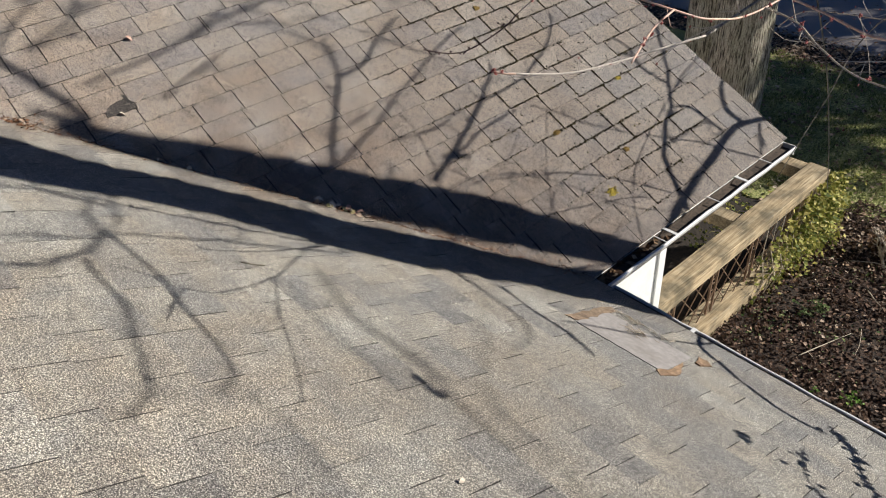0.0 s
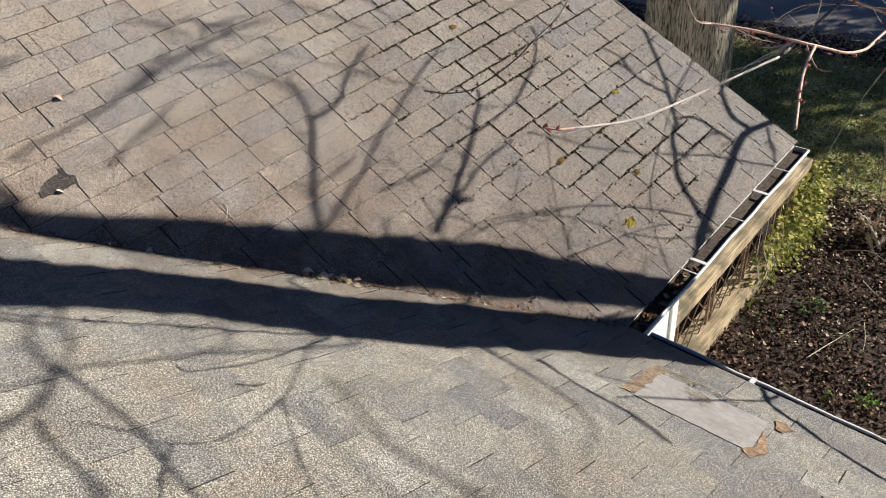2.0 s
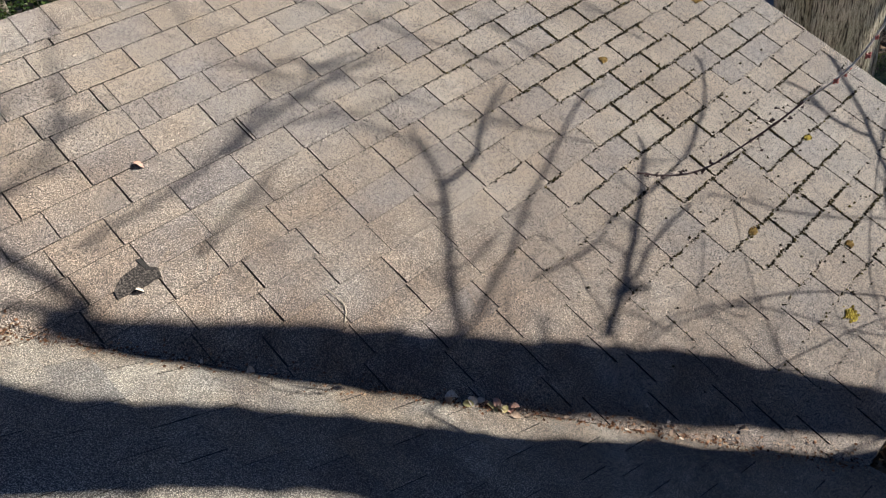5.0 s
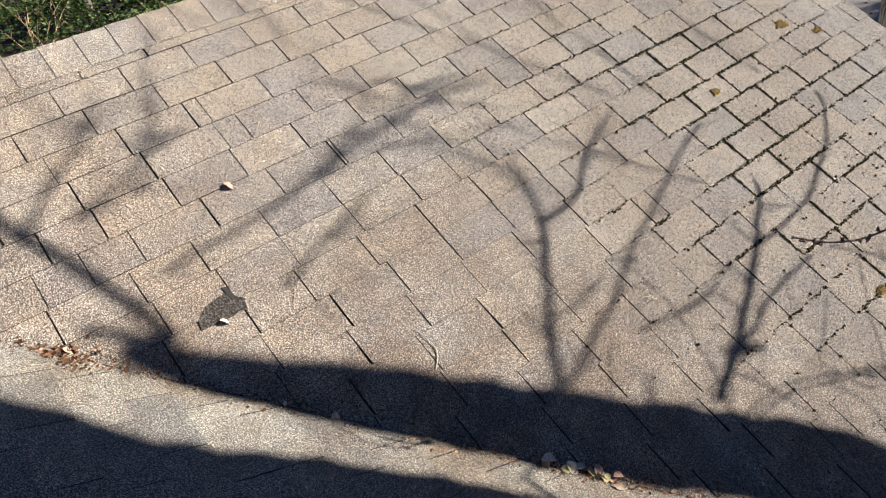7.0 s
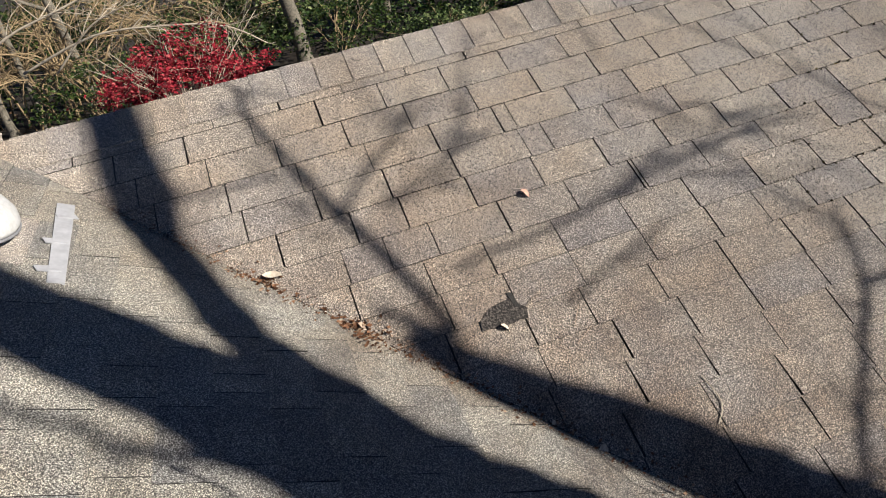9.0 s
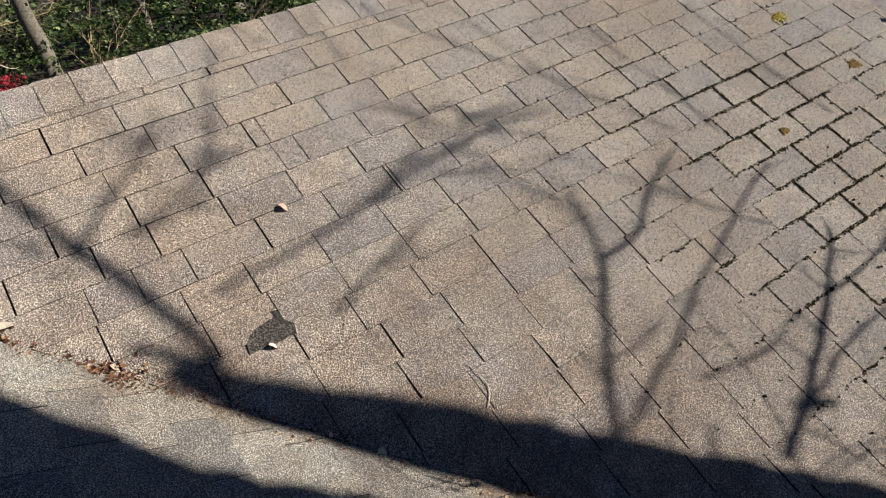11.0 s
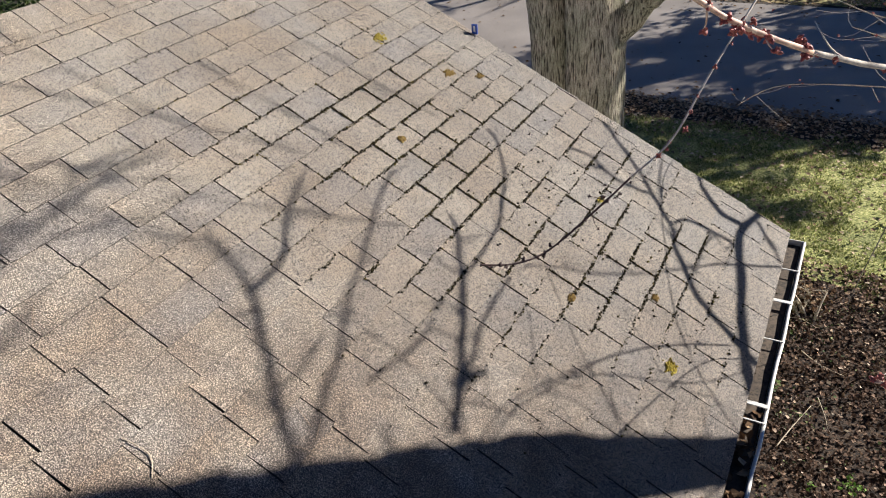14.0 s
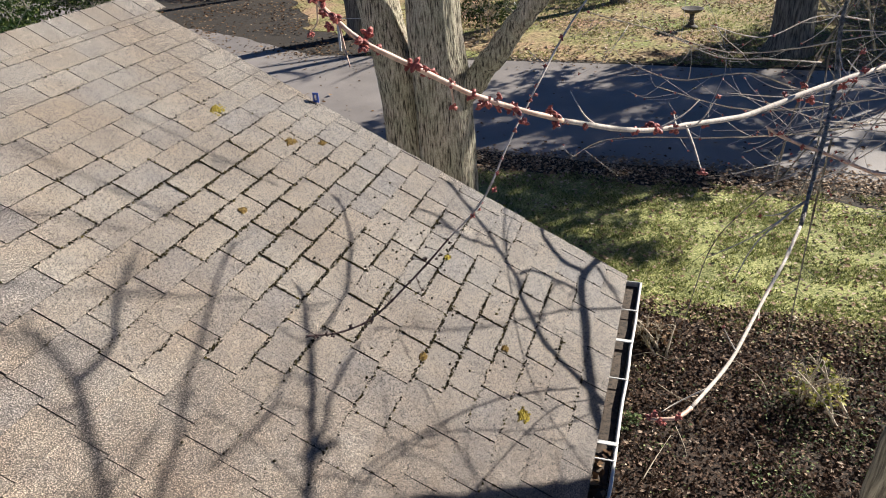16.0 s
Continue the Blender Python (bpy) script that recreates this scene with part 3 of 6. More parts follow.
def gutter(along, start, end, straps, wide, label, seed, w=0.105):
    g = thing("gutter", label, "gutter")
    bm = bmesh.new()
    trough(bm, along, start, end, w, seed=seed)
    part("trough", bm, WHITE, g, "white enamelled trough", True)
    bm = bmesh.new()
    lo, hi = (0.006, start + 0.01, -0.105), (w * 0.86, end - 0.01, -0.058)
    if along == "x":
        lo, hi = (lo[1], lo[0], lo[2]), (hi[1], hi[0], hi[2])
    box(bm, lo, hi, 0.004)
    part("silt", bm, RUSTY, g, "dark wet silt in the trough")
    bm = bmesh.new()
    lo, hi = (0.0055, start + 0.01, -0.058), (0.009, end - 0.01, -0.024)
    if along == "x":
        lo, hi = (lo[1], lo[0], lo[2]), (hi[1], hi[0], hi[2])
    box(bm, lo, hi)
    part("stained_back", bm, RUSTY, g, "rust-stained back of the trough")
    bm = bmesh.new()
    lo, hi = (w - 0.010, start + 0.01, -0.070), (w - 0.004, end - 0.01, -0.032)
    if along == "x":
        lo, hi = (lo[1], lo[0], lo[2]), (hi[1], hi[0], hi[2])
    box(bm, lo, hi)
    part("stained_front", bm, RUSTY, g, "rust-stained inside of the front")
    for s, wd in [(s, 0.008) for s in straps] + [(s, 0.026) for s in wide]:
        bm = bmesh.new()
        lo, hi = (-0.012, s - wd / 2, -0.020), (w + 0.010, s + wd / 2, -0.014)
        if along == "x":
            lo, hi = (lo[1], lo[0], lo[2]), (hi[1], hi[0], hi[2])
        box(bm, lo, hi, 0.0015)
        part("strap", bm, WHITE, g)
    for s in (start, end):
        bm = bmesh.new()
        lo, hi = (0.003, s - 0.003, -0.108), (w - 0.001, s + 0.003, -0.024)
        if along == "x":
            lo, hi = (lo[1], lo[0], lo[2]), (hi[1], hi[0], hi[2])
        box(bm, lo, hi)
        part("end_cap", bm, WHITE, g)
    return g


gutter("y", 0.02, RAKE - 0.02, (0.66, 1.32, 2.05), (0.78, 1.70), "white metal gutter, open, half full of dark silt", 4)
gutter("x", 0.135, 7.0, (), (0.72, 2.4, 4.1), "white metal gutter along the near eave", 5, 0.058)
rnd = random.Random(31)
leaf_mesh("gutter_leaves", LITTER, [((rnd.uniform(0.015, 0.09), 0.03 + 0.75 * rnd.random() ** 2.0, -0.056 + rnd.uniform(0, 0.04)), rnd.uniform(0.03, 0.07), rnd.uniform(-0.8, 0.8), rnd.uniform(0, 6)) for _ in range(70)], "dead leaves caught in the gutter's corner", "leaves")

# ---- timber and iron railing of the porch ----
rail = thing("porch_railing", "weathered timber railing with rusty wrought-iron scrollwork", "railing", (0, 0, 0))


def timber(lo, hi, label="", seed=1):
    rnd = random.Random(seed)
    bm = box(bmesh.new(), lo, hi, 0.012)
    for v in bm.verts:
        v.co += Vector([rnd.uniform(-0.004, 0.004) for _ in range(3)])
    return part("beam", bm, TIMBER, rail, label)


timber((-0.93, 1.42, -2.19), (-0.66, 5.68, -2.01), "weathered grey-brown top beam", 1)
timber((-0.88, 1.42, GROUND_Z), (-0.61, 5.45, -2.94), "mossy bottom beam", 2)
timber((-3.4, 5.46, -2.19), (-0.935, 5.66, -2.02), "weathered return beam", 3)
timber((-3.4, 3.90, -2.19), (-0.935, 4.10, -2.04), "weathered cross beam", 4)
for y in (1.55, 5.48):
    timber((-0.89, y, GROUND_Z), (-0.73, y + 0.16, -2.192), "", int(y * 10))
BAR = 0.009
for k in range(16):
    for sgn in (1, -1):
        y0 = 1.75 + k * 0.26
        y1 = y0 + 0.62
        if y1 > 5.45:
            continue
        bm = bmesh.new()
        a, b = ((-0.74, y0, -2.95), (-0.74, y1, -2.18)) if sgn > 0 else ((-0.762, y0, -2.18), (-0.762, y1, -2.95))
        tube(bm, [a, b], [BAR * 0.8] * 2, 5)
        part("iron_bar", bm, IRON, rail)
for y in (2.45, 3.3, 4.15, 5.0):
    for dy in (-0.055, 0.055):
        bm = box(bmesh.new(), (-0.76, y + dy - 0.009, -2.96), (-0.735, y + dy + 0.009, -2.18))
        upright = part("iron_post", bm, IRON, rail)
    for z in (-2.86, -2.70, -2.54, -2.38):
        bm = bmesh.new()
        tube(bm, [(-0.748, y + 0.045 * math.cos(t * 0.5), z + 0.055 * math.sin(t * 0.5)) for t in range(11)], [0.006] * 11, 5)
        part("iron_scroll", bm, IRON, upright)
rnd = random.Random(8)
ivy = thing("climbing_ivy", "yellow-green ivy climbing over the railing's far end", "ivy", (0, 0, 0))
spots = []
for _ in range(2300):
    y = 5.85 - abs(rnd.gauss(0, 0.75))
    z = rnd.uniform(-3.15, -2.12) - max(0, (5.0 - y)) * 0.25
    if y < 3.8 or z < GROUND_Z:
        continue
    spots.append(((-0.65 + abs(rnd.gauss(0, 0.12)), y + rnd.uniform(0, 0.25), z), rnd.uniform(0.04, 0.09), rnd.uniform(0.2, 1.4), rnd.uniform(0, 6.3)))
for _ in range(500):
    spots.append(((rnd.uniform(-2.2, -1.0), rnd.uniform(4.2, 5.4), rnd.uniform(-2.9, -2.3)), rnd.uniform(0.04, 0.09), rnd.uniform(-0.8, 0.8), rnd.uniform(0, 6.3)))
leaf_mesh("foliage", YELLOW_IVY, spots, "", "", ivy)
for k in range(9):
    bm = bmesh.new()
    y = 4.1 + k * 0.19
    tube(bm, [(-0.57, y, GROUND_Z), (-0.56 + 0.05 * math.sin(k), y + 0.1, -2.9), (-0.62, y + 0.04, -2.5), (-0.65, y + 0.12, -2.1)], [0.008, 0.007, 0.006, 0.003], 5)
    part("stem", bm, TWIG, ivy)


# ---- trees ----
def smooth_path(pts, n):
    """A soft curve through the control points."""
    out, m = [], len(pts)
    for i in range(m - 1):
        p0, p1, p2, p3 = pts[max(i - 1, 0)], pts[i], pts[i + 1], pts[min(i + 2, m - 1)]
        for k in range(n):
            t = k / n
            out.append(0.5 * ((2 * p1) + (p2 - p0) * t + (2 * p0 - 5 * p1 + 4 * p2 - p3) * t * t + (3 * p1 - p0 - 3 * p2 + p3) * t ** 3))
    out.append(pts[-1])
    return out


def wobbly(pts, r0, r1, rnd, n=4, knot=0.06):
    path = smooth_path([Vector(p) for p in pts], n)
    m = len(path) - 1
    rad = [(r0 + (r1 - r0) * (i / m)) * (1 + rnd.uniform(-knot, knot)) for i in range(m + 1)]
    path = [p + Vector([rnd.uniform(-1, 1) * 0.12 * q for _ in range(3)]) if 0 < i < m else p for i, (p, q) in enumerate(zip(path, rad))]
    return path, rad


def side_twigs(bm, path, rad, rnd, count, length, sides=4, depth=1):
    for _ in range(count):
        i = rnd.randrange(len(path) // 4, len(path))
        p, q = path[i], path[max(i - 1, 0)]
        d = (p - q)
        if d.length < 1e-6:
            continue
        d = (d.normalized() + Vector([rnd.gauss(0, 0.6) for _ in range(3)])).normalized()
        ln = length * rnd.uniform(0.4, 1.0)
        pts = [p, p + d * ln * 0.4 + Vector([rnd.gauss(0, 0.04) * ln for _ in range(3)]), p + d * ln + Vector([rnd.gauss(0, 0.12) * ln for _ in range(3)])]
        r = min(rad[i] * 0.7, 0.009 + 0.008 * ln)
        path2 = smooth_path(pts, 3)
        r2 = [r * (1 - 0.75 * k / (len(path2) - 1)) for k in range(len(path2))]
        tube(bm, path2, r2, sides, False)
        if depth > 0:
            side_twigs(bm, path2, r2, rnd, 2, ln * 0.5, 3, depth - 1)


# The double-stemmed maple beside the house, whose shadow falls along the valley.
# A limb is given by how far it stands across the sun's way and by its height over the eave.
AZ = Vector((math.cos(SUN_AZ), math.sin(SUN_AZ), 0))
ACROSS = Vector((math.sin(SUN_AZ), -math.cos(SUN_AZ), 0))
STAND = 3.58
TAN = math.tan(SUN_EL)
maple = thing("maple_tree", "bare double-stemmed maple with grey bark, close to the eave", "tree")
rnd = random.Random(77)


def limb_at(q, h, deep=0.0):
    p = AZ * (STAND + deep) + ACROSS * q
    return Vector((p.x, p.y, h + deep * TAN))


def bough(spots, r0, r1, near=0.0, far=0.0, twigs=0, reach=0.3):
    """A limb through spots, from the depth near to the depth far along the sun's way, with fine side twigs."""
    n = len(spots) - 1
    pts = [limb_at(q, h, near + (far - near) * i / n) for i, (q, h) in enumerate(spots)]
    path, rad = wobbly(pts, r0, r1, rnd, 5, 0.10)
    bm = bmesh.new()
    tube(bm, path, rad, 9)
    if twigs:
        side_twigs(bm, path, rad, rnd, twigs * 2, reach)
    return part("limb", bm, GREY_BARK, maple, "", True)


def stem(spots):
    pts = smooth_path([Vector((q, h, r)) for q, h, r in spots], 6)
    bm = bmesh.new()
    tube(bm, [limb_at(p.x, p.y) for p in pts], [p.z * (1 + rnd.uniform(-0.09, 0.09)) for p in pts], 14)
    part("stem", bm, GREY_BARK, maple, "", True)


stem([(-0.10, -3.35, 0.36), (-0.10, -2.6, 0.28), (-0.13, -1.2, 0.19), (-0.18, 0.6, 0.125), (-0.215, 1.7, 0.115), (-0.26, 2.35, 0.145), (-0.28, 2.8, 0.168), (-0.278, 3.3, 0.157), (-0.295, 3.9, 0.13), (-0.30, 4.4, 0.094), (-0.315, 4.62, 0.062), (-0.335, 4.78, 0.026)])
stem([(0.02, -3.35, 0.34), (0.04, -2.4, 0.28), (0.10, -1.0, 0.25), (0.15, 0.8, 0.24), (0.178, 2.0, 0.232), (0.215, 2.7, 0.236), (0.28, 3.2, 0.234), (0.262, 3.6, 0.24), (0.24, 3.95, 0.235), (0.27, 4.35, 0.215), (0.335, 4.8, 0.25), (0.37, 5.5, 0.20), (0.42, 6.2, 0.175), (0.50, 8.0, 0.14), (0.55, 10.0, 0.08)])
# the arm off the shorter stem
bough([(-0.41, 4.67), (-0.48, 4.79), (-0.64, 5.11), (-0.71, 5.28), (-0.78, 5.43), (-0.85, 5.59), (-1.01, 5.90), (-1.13, 6.07)], 0.0271, 0.0162, -0.3, -2.4, 5, 0.35)
bough([(-0.71, 5.28), (-0.84, 5.34), (-0.97, 5.37), (-1.09, 5.40), (-1.18, 5.41), (-1.28, 5.44)], 0.0132, 0.0091, -1.3, -1.3, 6, 0.3)
bough([(-0.85, 5.59), (-0.75, 5.63), (-0.66, 5.70), (-0.56, 5.76), (-0.46, 5.87)], 0.0084, 0.0060, -1.8, -1.8, 3, 0.25)
bough([(-0.80, 5.22), (-0.88, 5.20), (-1.05, 5.18), (-1.16, 5.19), (-1.28, 5.23), (-1.42, 5.30), (-1.73, 5.50), (-1.87, 5.54)], 0.0127, 0.0064, -0.6, -1.2, 8, 0.35)
bough([(-0.66, 4.83), (-0.76, 4.79), (-0.98, 4.68), (-1.13, 4.63), (-1.26, 4.59), (-1.39, 4.55), (-1.66, 4.44), (-1.79, 4.37)], 0.0132, 0.0095, -0.6, -0.6, 8, 0.4)
bough([(-1.26, 4.59), (-1.36, 4.60), (-1.47, 4.58), (-1.51, 4.53)], 0.010, 0.010, 0.3, 0.3, 3, 0.3)
bough([(-0.68, 4.46), (-0.76, 4.44), (-0.87, 4.44), (-0.95, 4.42), (-1.04, 4.40), (-1.17, 4.39)], 0.0126, 0.0072, -0.9, -0.9, 4, 0.3)
bough([(-1.40, 4.48), (-1.48, 4.37), (-1.53, 4.23), (-1.58, 4.12), (-1.74, 4.11)], 0.0093, 0.0035, -0.5, -0.5, 4, 0.3)
bough([(-1.79, 4.65), (-1.84, 4.58), (-1.81, 4.48), (-1.88, 4.43), (-1.95, 4.36)], 0.0127, 0.0071, -0.6, -0.6, 5, 0.35)
bough([(-1.74, 4.88), (-1.75, 4.75), (-1.74, 4.63)], 0.0102, 0.0066, 0.6, 0.6, 4, 0.3)
bough([(-0.34, 4.60), (-0.37, 4.70), (-0.39, 4.80), (-0.40, 4.92)], 0.046, 0.014, 0, -0.4, 2, 0.2)
bough([(-0.33, 4.63), (-0.31, 4.72), (-0.32, 4.80)], 0.0240, 0.0096, 0, -0.4, 2, 0.2)
bough([(-0.85, 5.17), (-0.93, 5.14), (-1.02, 5.12), (-1.12, 5.12)], 0.012, 0.006, -0.3, 0, 3, 0.3)
# twin boughs half way up
bough([(-0.43, 3.47), (-0.55, 3.52), (-0.67, 3.57), (-0.79, 3.61), (-0.94, 3.67), (-1.08, 3.71), (-1.17, 3.75)], 0.0177, 0.0142, -0.2, -1.3, 2, 0.3)
bough([(-1.17, 3.75), (-1.25, 3.70), (-1.34, 3.67), (-1.45, 3.68), (-1.59, 3.69), (-1.71, 3.69), (-1.83, 3.67), (-1.93, 3.67)], 0.0153, 0.0051, -1.3, -1.3, 4, 0.3)
bough([(-1.17, 3.75), (-1.29, 3.82), (-1.38, 3.89), (-1.47, 3.97)], 0.0104, 0.0064, -1.3, -1, 4, 0.3)
bough([(-0.45, 3.44), (-0.73, 3.41), (-0.87, 3.39), (-1.11, 3.39), (-1.27, 3.37), (-1.55, 3.34), (-1.69, 3.33), (-1.93, 3.28)], 0.0127, 0.0064, -0.2, -1.4, 4, 0.25)
bough([(-0.73, 3.56), (-0.79, 3.52), (-0.86, 3.49), (-0.91, 3.46)], 0.010, 0.007, -0.3, -0.3, 1, 0.2)
# a bough with a knot
bough([(-0.49, 2.94), (-0.60, 2.93), (-0.73, 2.92), (-0.87, 2.92), (-1.20, 2.92), (-1.35, 2.94), (-1.51, 2.95), (-1.62, 2.99)], 0.0218, 0.0089, -0.2, -1.3, 3, 0.25)
bough([(-1.24, 2.92), (-1.33, 2.86), (-1.52, 2.77), (-1.61, 2.74), (-1.76, 2.73), (-1.91, 2.71), (-2.19, 2.74), (-2.33, 2.80)], 0.010, 0.007, -1.1, -1.1, 3, 0.2)
bough([(-0.74, 2.91), (-0.81, 2.87), (-0.92, 2.85), (-1.01, 2.82), (-1.13, 2.76), (-1.24, 2.69)], 0.011, 0.007, -0.9, -1.2, 2, 0.25)
bough([(-0.69, 2.93), (-0.72, 2.89), (-0.73, 2.85), (-0.74, 2.81)], 0.0378, 0.0142, 0.8, 0.8, 0, 0.2)
bough([(-0.73, 3.27), (-0.79, 3.20), (-0.86, 3.12), (-0.94, 3.07), (-1.03, 3.04), (-1.12, 3.01)], 0.010, 0.006, -0.6, -0.8, 2, 0.25)
bough([(-0.42, 3.16), (-0.49, 3.18), (-0.54, 3.20)], 0.014, 0.008, 0, 0, 0, 0.2)
# drooping boughs low down
bough([(-0.44, 2.84), (-0.51, 2.80), (-0.58, 2.73), (-0.64, 2.62), (-0.75, 2.32), (-0.80, 2.09), (-0.81, 1.84), (-0.79, 1.59)], 0.0058, 0.0058, -0.9, -1.35, 2, 0.2)
bough([(-0.44, 2.80), (-0.52, 2.74), (-0.60, 2.62), (-0.67, 2.48), (-0.72, 2.35)], 0.0058, 0.0043, -0.9, -1.3, 2, 0.2)
bough([(-0.68, 2.48), (-0.68, 2.27), (-0.63, 2.06), (-0.60, 1.80), (-0.64, 1.55)], 0.0045, 0.0034, -1.2, -1.35, 3, 0.2)
# the lowest boughs, beside the eave
bough([(-0.50, 1.55), (-0.69, 1.53), (-0.85, 1.49), (-1.02, 1.45), (-1.17, 1.40), (-1.50, 1.31), (-1.61, 1.24), (-1.69, 1.14), (-1.76, 1.05)], 0.034, 0.024, 0.5, 0.9, 0, 0.2)
bough([(-1.62, 1.23), (-1.70, 1.34), (-1.79, 1.40), (-1.93, 1.44), (-2.05, 1.45)], 0.024, 0.014, 0.9, 0.9, 2, 0.2)
bough([(-1.67, 1.12), (-1.56, 1.10), (-1.46, 1.07), (-1.33, 1.07)], 0.013, 0.008, 0.85, 0.9, 2, 0.15)
bough([(-0.64, 1.45), (-0.82, 1.55), (-1.07, 1.69), (-1.20, 1.72), (-1.46, 1.76), (-1.59, 1.75), (-1.87, 1.82), (-2.08, 1.88), (-2.52, 2.05)], 0.019, 0.011, -0.1, 0.3, 5, 0.25)
bough([(-1.62, 1.73), (-1.66, 1.64), (-1.62, 1.55), (-1.56, 1.46), (-1.49, 1.37)], 0.013, 0.012, 0.1, 0.2, 2, 0.2)
bough([(-1.56, 1.46), (-1.45, 1.57), (-1.33, 1.64), (-1.21, 1.71)], 0.008, 0.006, 0.2, 0.15, 1, 0.15)
bough([(-1.78, 1.77), (-1.96, 1.75), (-2.17, 1.69), (-2.31, 1.65)], 0.008, 0.006, 0.15, 0.2, 1, 0.15)
bough([(-1.86, 1.82), (-1.91, 1.94), (-2.00, 2.07), (-2.16, 2.18), (-2.22, 2.30)], 0.013, 0.009, 0.2, 0.4, 4, 0.25)
bough([(-1.30, 1.07), (-1.31, 1.26), (-1.32, 1.48), (-1.30, 1.67), (-1.26, 1.95), (-1.25, 2.26), (-1.29, 2.44), (-1.31, 2.63)], 0.0091, 0.0056, 0.4, -0.2, 5, 0.2)
# boughs of the taller stem, over the near roof
bough([(0.56, 4.52), (0.70, 4.53), (0.85, 4.51), (0.94, 4.48), (0.99, 4.45)], 0.010, 0.011, -0.8, -1.1, 1, 0.2)
bough([(0.52, 4.44), (0.64, 4.44), (0.74, 4.41), (0.83, 4.41), (0.92, 4.43), (0.99, 4.45)], 0.009, 0.008, -0.8, -1.1, 1, 0.2)
bough([(0.99, 4.45), (1.10, 4.47), (1.21, 4.51), (1.30, 4.57), (1.38, 4.62), (1.44, 4.71)], 0.0121, 0.0121, -1.4, -1.6, 3, 0.25)
bough([(0.99, 4.45), (0.93, 4.37), (0.89, 4.27), (0.83, 4.13), (0.76, 4.01), (0.69, 3.93), (0.56, 3.89)], 0.011, 0.004, -1.1, -1.4, 3, 0.15)
bough([(0.77, 4.01), (0.71, 3.82), (0.64, 3.62), (0.54, 3.39)], 0.009, 0.007, -1.4, -1.5, 1, 0.15)
bough([(0.65, 4.44), (0.65, 4.50), (0.65, 4.61), (0.65, 4.72), (0.70, 4.84)], 0.0119, 0.0084, -0.9, -1.1, 4, 0.2)
bough([(1.01, 4.46), (1.09, 4.56), (1.13, 4.67), (1.18, 4.75)], 0.009, 0.006, -1.1, -1.2, 4, 0.2)
bough([(0.99, 4.42), (1.13, 4.33), (1.27, 4.25), (1.44, 4.19), (1.69, 4.09), (1.81, 4.06), (1.89, 4.05), (2.00, 4.10)], 0.0120, 0.0042, -1.6, -2.2, 5, 0.2)
bough([(1.27, 4.50), (1.42, 4.43), (1.52, 4.38), (1.66, 4.34), (1.90, 4.30), (2.01, 4.28), (2.09, 4.29), (2.20, 4.34)], 0.0108, 0.0054, -1.6, -2.2, 6, 0.2)
bough([(0.86, 3.61), (1.26, 3.56), (1.40, 3.47), (1.54, 3.39), (1.75, 3.34), (1.89, 3.29), (2.02, 3.23)], 0.0118, 0.0085, 2.5, 3, 5, 0.3)
bough([(1.07, 3.78), (1.33, 3.70), (1.57, 3.63), (1.74, 3.54)], 0.0076, 0.0047, 2, 2, 3, 0.3)
bough([(0.42, 2.90), (0.56, 2.83), (0.72, 2.78), (0.86, 2.74), (1.04, 2.75), (1.20, 2.86), (1.36, 3.01)], 0.0140, 0.0028, 0.6, 0.6, 2, 0.3)
bough([(0.52, 2.66), (0.76, 2.61), (0.94, 2.53), (1.15, 2.51)], 0.0119, 0.0070, -1.3, -1.4, 2, 0.2)
bough([(0.82, 2.50), (0.80, 2.41), (0.79, 2.26), (0.78, 2.10), (0.75, 1.94), (0.72, 1.74), (0.64, 1.58)], 0.0066, 0.0085, -1.2, -1.5, 2, 0.12)
bough([(0.58, 1.63), (0.74, 1.73), (0.82, 1.75), (0.95, 1.75), (1.11, 1.76), (1.24, 1.75), (1.33, 1.73), (1.42, 1.68)], 0.0125, 0.0090, -1.4, -1.6, 3, 0.15)
bough([(1.43, 3.11), (1.69, 3.19), (1.88, 3.18), (1.99, 3.12), (2.12, 3.10)], 0.0057, 0.0050, 2.5, 2.5, 4, 0.3)
bough([(0.68, 2.82), (1.15, 3.00), (1.51, 3.13)], 0.0053, 0.0034, 2, 2, 2, 0.3)
bough([(1.95, 4.02), (2.07, 3.94), (2.18, 3.89), (2.26, 3.83)], 0.0052, 0.0034, 1.2, 1.2, 3, 0.25)
bough([(0.15, 4.70), (0.02, 5.23), (-0.30, 5.68), (-0.53, 5.99), (-0.79, 6.35), (-1.0, 6.8)], 0.105, 0.110, 0, 0.3)
bough([(0.50, 5.00), (0.65, 5.27), (0.68, 5.42), (0.78, 5.75), (1.0, 6.2)], 0.026, 0.014, 0, 1.4, 8, 0.6)

# the outer crown, a haze of thin branches
for k in range(12):
    q, h = rnd.uniform(-2.5, -0.4), rnd.uniform(3.0, 5.4)
    lean, deep = rnd.uniform(-0.8, 0.0), rnd.uniform(-1.1, 0.3)
    path, rad = wobbly([limb_at(q + lean * f, h + 0.9 * f, deep * (0.7 + 0.4 * f)) for f in (0.0, 0.35, 0.7, 1.0)], 0.007, 0.003, rnd, 4)
    bm = bmesh.new()
    tube(bm, path, rad, 5)
    side_twigs(bm, path, rad, rnd, 9, 0.45, 3, 1)
    part("branch", bm, GREY_BARK, maple, "", True)

# Branches of the maple that hang over the roof, with their red winter buds.
BUD_MESHES = {}


